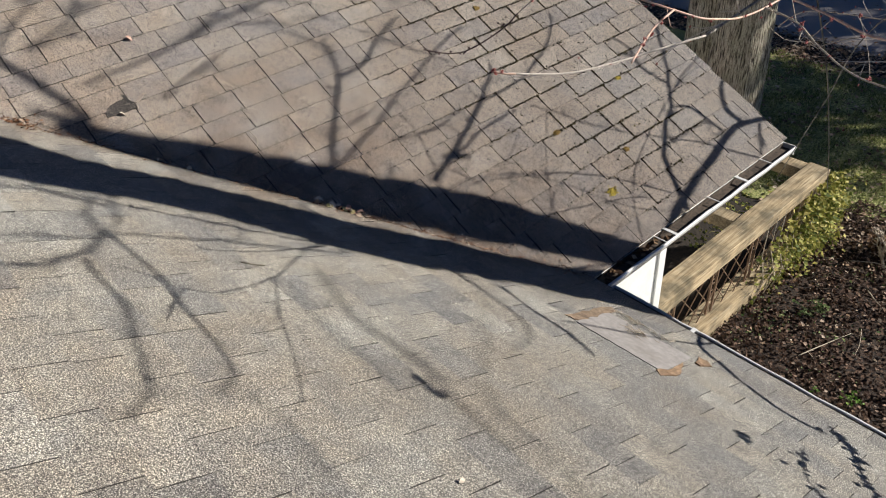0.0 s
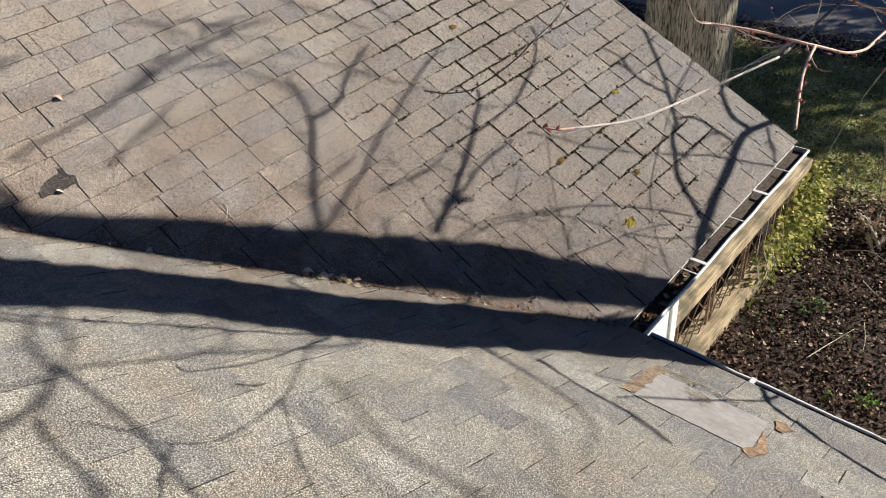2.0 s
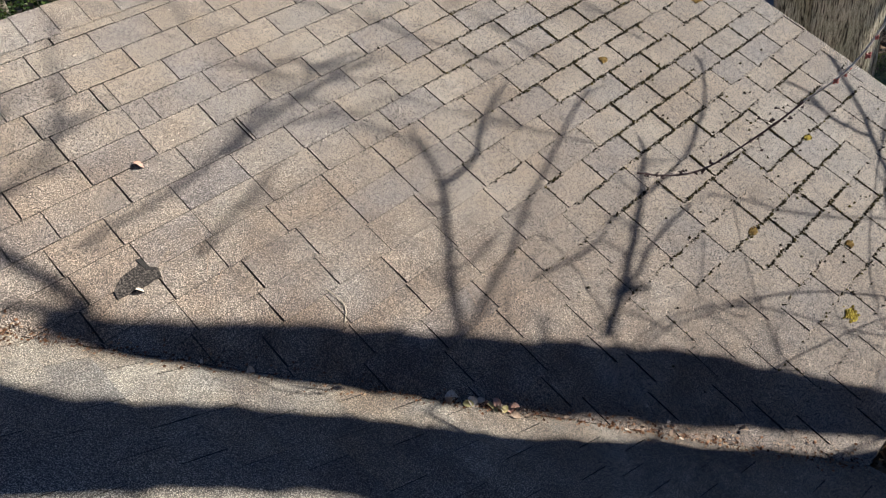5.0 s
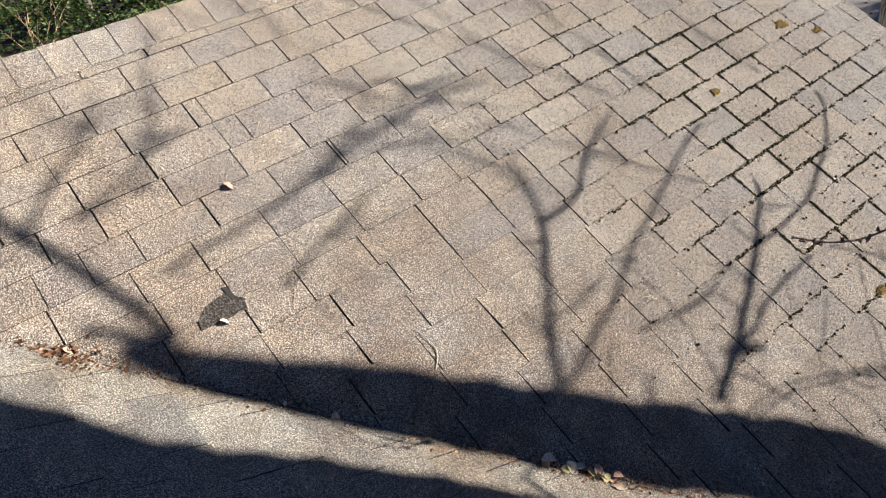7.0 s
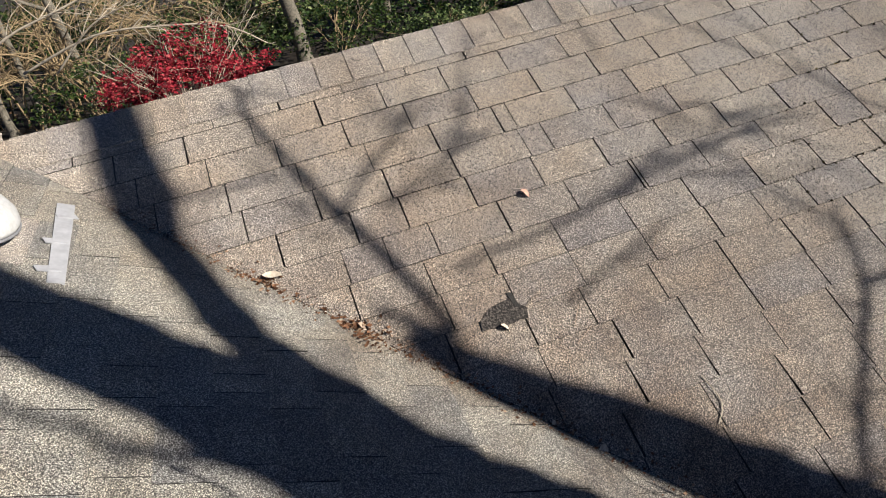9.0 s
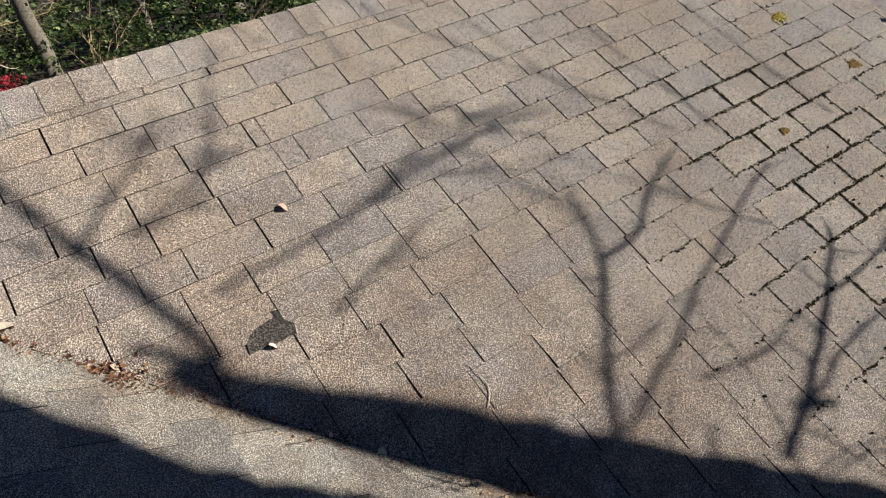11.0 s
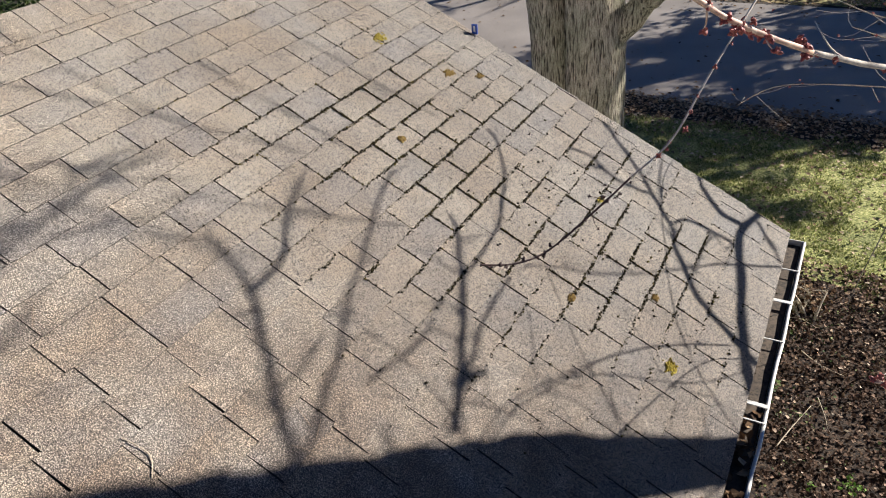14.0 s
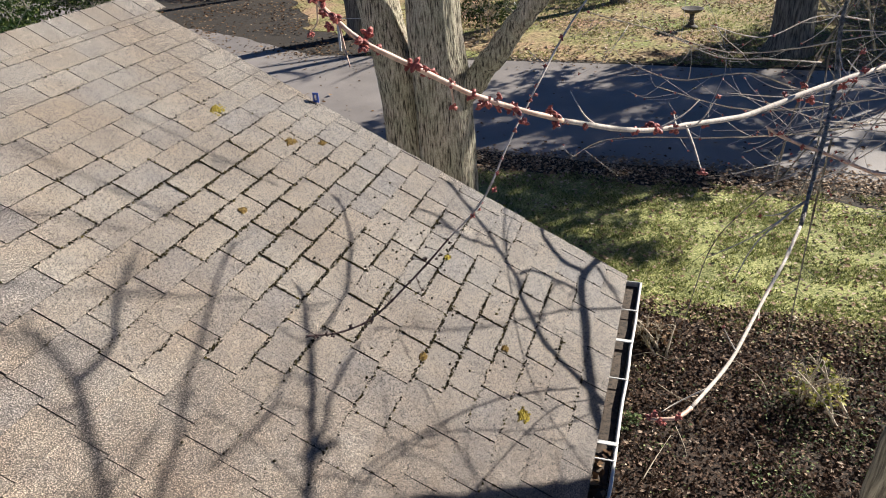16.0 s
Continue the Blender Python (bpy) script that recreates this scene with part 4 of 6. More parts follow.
def bud(place, size, spin, branch, mat):
    """A cluster of small pointed winter buds."""
    if mat.name not in BUD_MESHES:
        r = random.Random(5)
        bm = bmesh.new()
        for _ in range(7):
            d = Vector((r.gauss(0, 1), r.gauss(0, 1), r.gauss(0, 1) + 0.4)).normalized()
            c = d * 0.45
            tube(bm, [c - d * 0.5, c - d * 0.1, c + d * 0.25, c + d * 0.6], [0.16, 0.34, 0.30, 0.05], 6)
        me = bpy.data.meshes.new("bud")
        bm.to_mesh(me)
        bm.free()
        me.materials.append(mat)
        BUD_MESHES[mat.name] = me
    ob = new("bud", BUD_MESHES[mat.name])
    ob.parent = branch
    ob.location, ob.scale, ob.rotation_euler = place, (size,) * 3, (spin, spin * 1.7, spin * 0.6)
    return ob


def spray(pts, r0, r1, mat, buds, size, twigs=0, reach=0.15, twig_mat=None, label=""):
    path, rad = wobbly(pts, r0, r1, rnd, 6, 0.10)
    bm = bmesh.new()
    tube(bm, path, rad, 8)
    branch = part("branch", bm, mat, maple, label, True)
    tips = []
    bud_mat = SHADED_BUD if mat == SHADED_TWIG else BUD
    for _ in range(twigs):
        i = rnd.randrange(1, len(path))
        d = ((path[i] - path[i - 1]).normalized() * 0.6 + Vector([rnd.gauss(0, 0.7) for _ in range(3)])).normalized()
        ln = reach * rnd.uniform(0.4, 1.2)
        q = [path[i], path[i] + d * ln * 0.5 + Vector([rnd.gauss(0, 0.06) * ln for _ in range(3)]), path[i] + d * ln + Vector((0, 0, 0.15 * ln))]
        q = smooth_path(q, 3)
        r = min(rad[i] * 0.5, 0.0028)
        b2 = bmesh.new()
        tube(b2, q, [r * (1 - 0.6 * k / (len(q) - 1)) for k in range(len(q))], 5)
        part("twig", b2, twig_mat or mat, branch, "", True)
        tips.append(q[-1])
    for _ in range(buds):
        i = rnd.randrange(1, len(path))
        bud(path[i] + Vector([rnd.gauss(0, 0.6) * (rad[i] + size * 0.6) for _ in range(3)]), size * rnd.uniform(0.6, 1.15), rnd.uniform(0, 6), branch, bud_mat)
    for t in tips:
        if rnd.random() < 0.65:
            bud(t, size * rnd.uniform(0.55, 0.9), rnd.uniform(0, 6), branch, bud_mat)


# the long pink branch in front
spray([(-0.253, -1.322, 2.687), (-0.209, -1.248, 2.603), (-0.169, -1.216, 2.548), (-0.116, -1.144, 2.491), (-0.048, -1.040, 2.416), (0.05, -0.88, 2.33)], 0.0030, 0.0046, PINK_TWIG, 34, 0.0110, 7, 0.06)
spray([(0.05, -0.88, 2.33), (0.17, -0.72, 2.26), (0.28, -0.58, 2.23), (0.40, -0.41, 2.20), (0.55, -0.21, 2.20), (0.76, 0.06, 2.19), (1.10, 0.55, 2.15), (1.50, 1.3, 1.95), (1.78, 2.2, 1.6), (2.0, 2.9, 1.2)], 0.0046, 0.0085, PALE_TWIG, 46, 0.0130, 18, 0.14)
# the thin one that droops towards the tiles
spray([(0.170, 0.734, 2.620), (-0.080, 0.284, 2.300), (-0.172, 0.008, 2.117), (-0.194, -0.012, 2.069), (-0.230, -0.105, 1.986), (-0.296, -0.195, 1.820), (-0.392, -0.250, 1.708)], 0.0033, 0.0030, PALE_TWIG, 14, 0.0100, 5, 0.07)
# its lower end, with the shade put into the bark and bud colours
spray([(-0.392, -0.250, 1.708), (-0.470, -0.298, 1.616), (-0.574, -0.445, 1.525), (-0.641, -0.551, 1.524), (-0.717, -0.632, 1.552)], 0.0036, 0.0028, SHADED_TWIG, 17, 0.0095, 6, 0.05, None, "budded end of the branch, coloured dark for the shade it hangs in")
# the hanging sprays by the gutter
spray([(1.3, 1.9, 2.6), (0.95, 1.25, 2.45), (0.78, 0.89, 2.20), (0.75, 0.63, 1.97), (0.69, 0.30, 1.90), (0.601, -0.112, 1.78)], 0.010, 0.0062, ASH_TWIG, 2, 0.010, 20, 0.35, PALE_TWIG)
spray([(0.601, -0.112, 1.780), (0.547, -0.310, 1.780), (0.475, -0.535, 1.771), (0.403, -0.778, 1.780), (0.322, -1.012, 1.834)], 0.0048, 0.0036, PALE_TWIG, 2, 0.009, 3, 0.10)
spray([(0.322, -1.012, 1.834), (0.295, -1.057, 1.843), (0.250, -1.070, 1.843)], 0.0044, 0.0032, PINK_TWIG, 6, 0.009)
spray([(1.0, 1.5, 1.75), (0.76, 1.3, 1.38), (0.52, 1.66, 0.80), (0.43, 1.62, 0.45), (0.38, 1.53, 0.18)], 0.0045, 0.0022, GREY_BARK, 0, 0.008, 4, 0.3)
spray([(0.76, 0.55, 1.80), (0.80, 0.80, 1.35), (0.84, 1.0, 0.85), (0.86, 1.11, 0.52)], 0.0045, 0.0022, GREY_BARK, 0, 0.008, 3, 0.25)
spray([(0.52, 0.30, 1.92), (0.60, 0.42, 1.84), (0.78, 0.60, 1.72), (1.02, 0.80, 1.58), (1.3, 1.2, 1.5)], 0.0045, 0.008, PINK_TWIG, 10, 0.010, 5, 0.10)
# the branch beside the eave, over the near gutter
spray([(0.72, -1.10, 2.27), (0.83, -1.02, 2.24), (0.95, -0.95, 2.20), (1.01, -0.80, 2.14), (0.99, -0.43, 2.07), (1.10, 0.10, 2.20), (1.35, 0.9, 2.40), (1.8, 2.3, 2.3)], 0.0030, 0.0045, PINK_TWIG, 14, 0.009, 6, 0.12)
spray([(0.95, -0.95, 2.20), (0.98, -1.10, 2.19), (1.04, -1.28, 2.16)], 0.0038, 0.003, PINK_TWIG, 4, 0.009)
spray([(0.99, -0.43, 2.07), (1.17, -0.57, 2.10), (1.32, -0.72, 2.10), (1.50, -0.86, 2.10), (1.75, -1.0, 2.15)], 0.0034, 0.0024, TWIG, 7, 0.010, 9, 0.16)
# tufted ends that overhang the near eave
spray([limb_at(1.36, 1.55, -1.6), limb_at(1.50, 1.60, -1.65), limb_at(1.62, 1.66, -1.7), limb_at(1.80, 1.78, -1.7), limb_at(2.0, 1.86, -1.75)], 0.006, 0.004, GREY_BARK, 26, 0.026, 8, 0.10)
spray([limb_at(1.62, 1.90, -1.6), limb_at(1.72, 1.98, -1.65), limb_at(1.82, 2.06, -1.7), limb_at(1.98, 2.12, -1.7)], 0.004, 0.003, GREY_BARK, 14, 0.022, 6, 0.08)
spray([limb_at(1.58, 2.15, -1.5), limb_at(1.61, 2.16, -1.5), limb_at(1.65, 2.17, -1.5)], 0.006, 0.005, GREY_BARK, 7, 0.024)
spray([limb_at(1.66, 3.45, -1.5), limb_at(1.70, 3.42, -1.5), limb_at(1.76, 3.39, -1.5)], 0.012, 0.007, GREY_BARK, 8, 0.028)
# finer sprays further off, before the road
spray([(1.6, 2.2, 1.9), (1.2, 1.3, 2.10), (0.79, 0.95, 1.86), (0.50, 0.96, 1.91), (0.23, 0.97, 1.87), (0.05, 1.05, 1.90)], 0.0045, 0.0022, TWIG, 5, 0.010, 20, 0.3, PALE_TWIG)
spray([(1.7, 2.4, 1.8), (1.1, 1.7, 1.9), (0.5, 1.5, 1.85), (0.1, 1.5, 1.95), (-0.2, 1.4, 2.05)], 0.0045, 0.0022, TWIG, 4, 0.010, 20, 0.35, PALE_TWIG)
spray([(1.7, 2.4, 1.5), (1.2, 2.0, 1.5), (0.6, 1.9, 1.45), (0.1, 2.1, 1.5)], 0.0045, 0.0022, TWIG, 4, 0.012, 20, 0.4, PALE_TWIG)
spray([(1.6, 2.4, 1.3), (1.0, 2.3, 1.2), (0.5, 2.4, 1.1), (-0.2, 2.8, 0.9), (-0.5, 3.0, 0.65)], 0.0045, 0.0022, TWIG, 4, 0.012, 20, 0.4, PALE_TWIG)
spray([(1.9, 2.8, 1.7), (1.5, 2.3, 1.6), (1.2, 1.9, 1.4), (1.0, 1.6, 1.15)], 0.0045, 0.0022, TWIG, 3, 0.012, 14, 0.4, TWIG)

for k in range(11):
    x, y, z = 0.75 + rnd.uniform(-0.2, 0.9), rnd.uniform(0.7, 2.2), rnd.uniform(1.1, 2.0)
    a = rnd.uniform(2.4, 3.9)
    reach = rnd.uniform(0.45, 0.8)
    spray([(x + 0.25, y + 0.15, z - 0.05), (x, y, z), (x + reach * 0.5 * math.cos(a), y + reach * 0.5 * math.sin(a), z + rnd.uniform(-0.06, 0.06)), (x + reach * math.cos(a), y + reach * math.sin(a), z + rnd.uniform(-0.05, 0.12))], 0.0040, 0.0018, PALE_TWIG, 3, 0.008, 6, 0.22, PALE_TWIG)


def fluted(bm, pts, radii, sides, seed, depth=0.07):
    """A trunk with lobes and furrows."""
    rd = random.Random(seed)
    lobes = [(rd.choice((2, 3, 5, 7, 9, 13)), rd.uniform(0, 6), rd.uniform(0.3, 1.0)) for _ in range(6)]
    path = smooth_path([Vector(p) for p in pts], 8)
    rr = [r.x for r in smooth_path([Vector((r, 0, 0)) for r in radii], 8)]
    rings = []
    for i, (p, r) in enumerate(zip(path, rr)):
        ring = []
        for k in range(sides):
            a = 2 * math.pi * k / sides
            f = 1 + depth * sum(w * math.sin(n * a + ph + 0.4 * i * 0.3) / (1 + n * 0.25) for n, ph, w in lobes) + rd.uniform(-0.02, 0.02)
            ring.append(bm.verts.new(p + Vector((math.cos(a), math.sin(a), 0)) * r * f))
        rings.append(ring)
    for r, t in zip(rings, rings[1:]):
        for k in range(sides):
            bm.faces.new((r[k], r[(k + 1) % sides], t[(k + 1) % sides], t[k]))


# ---- the old maple on the lawn ----
old = thing("old_maple", "big old maple with two furrowed stems, beyond the gable", "tree")
bm = bmesh.new()
fluted(bm, [(-2.95, 7.1, -3.4), (-2.92, 7.1, -2.9), (-2.865, 7.08, -1.34), (-2.895, 7.08, -0.1), (-2.965, 7.1, 1.03), (-2.9, 7.2, 4.0)], [0.66, 0.52, 0.415, 0.385, 0.345, 0.32], 56, 3, 0.10)
part("stem", bm, OLD_BARK, old, "", True)
bm = bmesh.new()
fluted(bm, [(-3.40, 7.2, -3.4), (-3.44, 7.2, -1.6), (-3.51, 7.2, -0.5), (-3.61, 7.15, 0.36), (-3.75, 7.15, 1.03), (-4.2, 7.3, 4.0)], [0.46, 0.36, 0.305, 0.29, 0.285, 0.26], 48, 4, 0.10)
part("stem", bm, OLD_BARK, old, "", True)
path, rad = wobbly([(-2.86, 7.1, -0.5), (-2.55, 7.1, -0.19), (-2.18, 7.1, 0.28), (-1.87, 7.1, 0.69), (-1.58, 7.1, 1.03), (-0.9, 7.2, 1.9), (-0.3, 7.3, 3.2)], 0.19, 0.11, rnd, 5)
bm = bmesh.new()
tube(bm, path, rad, 14)
side_twigs(bm, path, rad, rnd, 8, 0.9)
part("limb", bm, OLD_BARK, old, "", True)
for a, b, r in (((-2.9, 7.2, 4.0), (-2.2, 8.0, 9.0), 0.3), ((-4.2, 7.3, 4.0), (-5.6, 7.0, 8.5), 0.24), ((-2.9, 7.2, 4.0), (-3.4, 6.4, 8.0), 0.2)):
    path, rad = wobbly([a, Vector(a).lerp(Vector(b), 0.5) + Vector((0.2, -0.1, 0.1)), b], r, r * 0.4, rnd, 6)
    bm = bmesh.new()
    tube(bm, path, rad, 10)
    side_twigs(bm, path, rad, rnd, 16, 2.2, 5, 2)
    part("limb", bm, OLD_BARK, old, "", True)


def bare_tree(base, height, r, seed, label, name="bare_tree", spread=0.45, limbs=9, lean=(0, 0), mat=None):
    rd = random.Random(seed)
    t = thing(name, label, "tree")
    x, y, z = base
    pts = [(x, y, z - 0.1), (x + lean[0] * 0.3, y + lean[1] * 0.3, z + height * 0.3), (x + lean[0] * 0.6 + rd.gauss(0, 0.1), y + lean[1] * 0.6 + rd.gauss(0, 0.1), z + height * 0.6), (x + lean[0], y + lean[1], z + height)]
    path, rad = wobbly(pts, r, r * 0.25, rd, 6)
    rad[0] *= 1.35
    bm = bmesh.new()
    tube(bm, path, rad, 12)
    part("trunk", bm, mat or GREY_BARK, t, "", True)
    for _ in range(limbs):
        i = rd.randrange(int(len(path) * 0.35), len(path))
        a = rd.uniform(0, 6.3)
        d = Vector((math.cos(a), math.sin(a), rd.uniform(0.2, 1.0))).normalized()
        ln = height * spread * rd.uniform(0.5, 1.0)
        p2, r2 = wobbly([path[i], path[i] + d * ln * 0.5 + Vector((0, 0, 0.05 * ln)), path[i] + d * ln + Vector((0, 0, 0.2 * ln))], rad[i] * 0.5, rad[i] * 0.12, rd, 4)
        bm = bmesh.new()
        tube(bm, p2, r2, 7)
        side_twigs(bm, p2, r2, rd, 9, ln * 0.4, 4, 1)
        part("limb", bm, mat or GREY_BARK, t, "", True)
    return t


# ---- across the road ----
bare_tree((3.1, 21.4, GROUND_Z), 13, 0.62, 41, "large dark trunk of a bare tree across the road", spread=0.42, limbs=26)
bare_tree((-11.4, 22.8, GROUND_Z), 12, 0.42, 42, "dark-trunked bare tree behind the road's far edge", spread=0.35)
# out of view to the right, added only to streak the road with shadow
bare_tree((10.5, 24.0, GROUND_Z), 12, 0.35, 43, "unseen bare tree added across the road for its streaky shadow", spread=0.4)
bare_tree((-2.5, 29.0, GROUND_Z), 13, 0.35, 44, "bare grey tree far across the road", spread=0.4)
bare_tree((-18, 33.0, GROUND_Z), 13, 0.4, 49, "bare tree far behind the driveway", spread=0.4)


def conifer(base, height, r, seed, label, low=0.1):
    """A spruce: trunk, whorls of drooping boughs, each with many short needled twigs."""
    rd = random.Random(seed)
    t = thing("shade_spruce", label, "tree")
    x, y, z = base
    bm = bmesh.new()
    tube(bm, [(x, y, z - 0.1), (x, y, z + height * 0.5), (x, y, z + height)], [0.16, 0.1, 0.02], 8)
    part("trunk", bm, GREY_BARK, t, "", True)
    spots = []
    for k in range(16):
        f = low + (0.98 - low) * k / 15
        for _ in range(7):
            a = rd.uniform(0, 6.3)
            ln = r * (1.05 - f) * (1 + low) * rd.uniform(0.7, 1.1)
            for j in range(int(7 + 28 * ln)):
                q = rd.random() ** 0.7 * ln
                spots.append(((x + q * math.cos(a) + rd.gauss(0, 0.14), y + q * math.sin(a) + rd.gauss(0, 0.14), z + f * height - q * 0.3 + rd.gauss(0, 0.1)), rd.uniform(0.14, 0.30), rd.uniform(-0.7, 0.7), a + rd.gauss(0, 0.5)))
    leaf_mesh("boughs", SHRUB, spots, "", "", t)


def shrub(name, centre, size, n, leaf, mat, seed, label, stems=9, stem_mat=None, category="shrub"):
    """Bent stems and a loose, uneven mass of single leaves."""
    rd = random.Random(seed)
    t = thing(name, label, category)
    cx, cy, cz = centre
    for _ in range(stems):
        a = rd.uniform(0, 6.3)
        k = rd.uniform(0.3, 0.95)
        top = Vector((cx + math.cos(a) * size[0] * k, cy + math.sin(a) * size[1] * k, cz + size[2] * rd.uniform(0.6, 1.1)))
        foot = Vector((cx + rd.gauss(0, 0.15), cy + rd.gauss(0, 0.15), cz))
        p, r = wobbly([foot, foot.lerp(top, 0.5) + Vector((0, 0, 0.12 * size[2])), top], 0.022, 0.006, rd, 4)
        bm = bmesh.new()
        tube(bm, p, r, 5)
        side_twigs(bm, p, r, rd, 7, size[2] * 0.4, 3, 1)
        part("stem", bm, stem_mat or TWIG, t, "", True)
    spots = []
    off = rd.uniform(0, 50)
    while len(spots) < n:
        d = Vector((rd.gauss(0, 1), rd.gauss(0, 1), rd.gauss(0, 1))).normalized()
        k = rd.uniform(0.45, 1.0) ** 0.6 * (0.8 + 0.5 * noise.noise(d * 2.3 + Vector((off, 0, 0))))
        p = Vector((d.x * size[0] * k, d.y * size[1] * k, size[2] * (0.55 + 0.5 * d.z * k)))
        if p.z < 0.02 or noise.noise(p * (2.2 / max(size)) * 2 + Vector((off, 1, 0))) < -0.12:
            continue
        spots.append(((cx + p.x, cy + p.y, cz + p.z), leaf * rd.uniform(0.6, 1.2), rd.uniform(-1.3, 1.3), rd.uniform(0, 6.3)))
    leaf_mesh("foliage", mat, spots, "", "", t)
    return t


shrub("evergreen_hedge", (-6.6, 23.2, GROUND_Z), (1.7, 1.0, 2.0), 2600, 0.11, SHRUB, 51, "sunlit evergreen bush beyond the road")
shrub("evergreen_hedge", (-4.2, 30.5, GROUND_Z), (3.5, 1.5, 2.6), 2200, 0.16, SHRUB, 52, "dark evergreen bush far beyond the road")
shrub("evergreen_hedge", (-24.5, 19.5, GROUND_Z), (3.0, 2.4, 3.0), 4000, 0.15, SHRUB, 59, "dark evergreen bush beside the driveway")
shrub("evergreen_hedge", (-21.5, 21.8, GROUND_Z), (2.6, 2.2, 2.8), 3600, 0.14, SHRUB, 50, "dark evergreen bush by the driveway")
shrub("evergreen_hedge", (-22, 34, GROUND_Z), (7, 2.0, 3.5), 3000, 0.22, SHRUB, 53, "dark evergreen hedge behind the driveway")
shrub("garden_shrub", (2.1, 5.3, GROUND_Z), (0.42, 0.42, 0.55), 240, 0.06, YELLOW_IVY, 54, "small yellowing shrub in the garden bed", 10)


def weed(place, reach, leaves, leaf, mat, seed, label):
    """A low plant: thin stalks that spread from one root, leaves along each."""
    rd = random.Random(seed)
    t = thing("garden_weed", label, "weed")
    root, spots = Vector(place), []
    for k in range(9):
        a, up = rd.uniform(0, 6.3), rd.uniform(0.5, 1.1)
        tip = root + Vector((math.cos(a) * reach, math.sin(a) * reach, reach * up)) * rd.uniform(0.7, 1.0)
        path = smooth_path([root, root.lerp(tip, 0.5) + Vector((0, 0, 0.15 * reach)), tip], 4)
        bm = bmesh.new()
        tube(bm, path, [0.004 - 0.002 * i / len(path) for i in range(len(path))], 5)
        part("stalk", bm, IVY_STALK, t, "", True)
        for _ in range(leaves // 9):
            q = path[rd.randrange(2, len(path))] + Vector([rd.gauss(0, 0.015) for _ in range(3)])
            spots.append((tuple(q), leaf * rd.uniform(0.6, 1.2), rd.uniform(-0.9, 0.9), rd.uniform(0, 6.3)))
    leaf_mesh("foliage", mat, spots, "", "", t)


weed((0.0, 4.36, GROUND_Z), 0.19, 110, 0.050, IVY, 55, "low grey-green weed in the garden bed")
weed((0.95, 3.36, GROUND_Z), 0.12, 60, 0.050, FRESH_WEED, 56, "low bright green weed in the garden bed")
weed((0.62, 3.22, GROUND_Z), 0.06, 24, 0.035, FRESH_WEED, 57, "tiny bright green weed in the garden bed")
weed((1.9, 3.75, GROUND_Z), 0.10, 40, 0.050, IVY, 63, "low dark green weed in the garden bed")
for k, (spots, r) in enumerate((([(0.27, 3.57), (0.39, 3.94), (0.52, 4.28)], 0.007), ([(0.57, 4.45), (0.66, 4.2), (0.69, 4.05)], 0.005), ([(0.33, 5.15), (0.55, 5.0), (0.78, 4.9)], 0.007), ([(1.25, 5.85), (1.5, 5.6), (1.6, 5.2)], 0.006), ([(1.32, 4.63), (1.43, 4.4), (1.41, 4.17)], 0.006), ([(-0.1, 5.6), (0.2, 5.75), (0.45, 5.65)], 0.006))):
    rd = random.Random(400 + k)
    path, rad = wobbly([Vector((x, y, GROUND_Z + 0.06 + 0.03 * rd.random())) for x, y in spots], r, r * 0.5, rd, 5)
    bm = bmesh.new()
    tube(bm, path, rad, 6)
    side_twigs(bm, path, rad, rd, 3, 0.15)
    tagged(part("fallen_twig", bm, TWIG, None, "", True), "thin bare twig lying on the garden bed's leaves", "twig", "twigs on the garden bed")
shrub("dead_grass_clump", (0.2, 6.1, GROUND_Z), (0.45, 0.25, 0.35), 130, 0.08, LITTER, 58, "tan dead stalks at the lawn's edge", 16)

# added spruces with crowns out of view, placed to shade the road and lawn
for k, (x, y, h, r, low) in enumerate(((6.9, 20.3, 11.0, 2.6, 0.40), (8.6, 21.0, 13.5, 2.7, 0.65), (6.0, 21.0, 11.5, 2.7, 0.36), (13.4, 21.4, 7.0, 2.2, 0.1), (3.6, 24.8, 12.5, 2.8, 0.42))):
    conifer((x, y, GROUND_Z), h, r, 301 + k, "added spruce at the road's far edge, crown out of view, shading road and lawn", low)

# an unseen belt of spruces towards the sun, added to keep the road in shade
for k, (x, h) in enumerate(((12.6, 17.4), (14.6, 18.2), (16.4, 18.4), (18.2, 18.0), (20.4, 14.6), (22.6, 14.0), (13.6, 18.6), (15.5, 19.6), (17.4, 19.8), (19.0, 19.0))):
    conifer((x, (33.5 if k < 6 else 36.2) + 0.8 * (k % 2), GROUND_Z), h, 3.5, 320 + k, "unseen tall spruce added beyond the verge to shade the road", 0.02)

# a white post with a cable, by the road
post = thing("marker_post", "thin white post with a slack cable beside the road", "post", (-11.1, 20.6, GROUND_Z))
bm = bmesh.new()
tube(bm, [(0, 0, -0.05), (0.02, 0, 0.6), (0, 0, 1.15)], [0.045, 0.045, 0.04], 8)
pole = part("pole", bm, WHITE, post)
bm = bmesh.new()
tube(bm, smooth_path([Vector((0, 0, 1.1)), Vector((1.0, 0.3, 1.05)), Vector((2.2, 0.6, 1.2))], 5), [0.012] * 11, 5)
part("cable", bm, WHITE, pole, "slack white cable")

# a bird bath on the verge
bath = thing("bird_bath", "dark weathered stone bird bath on the far verge", "bird bath", (0.33, 24.6, GROUND_Z))


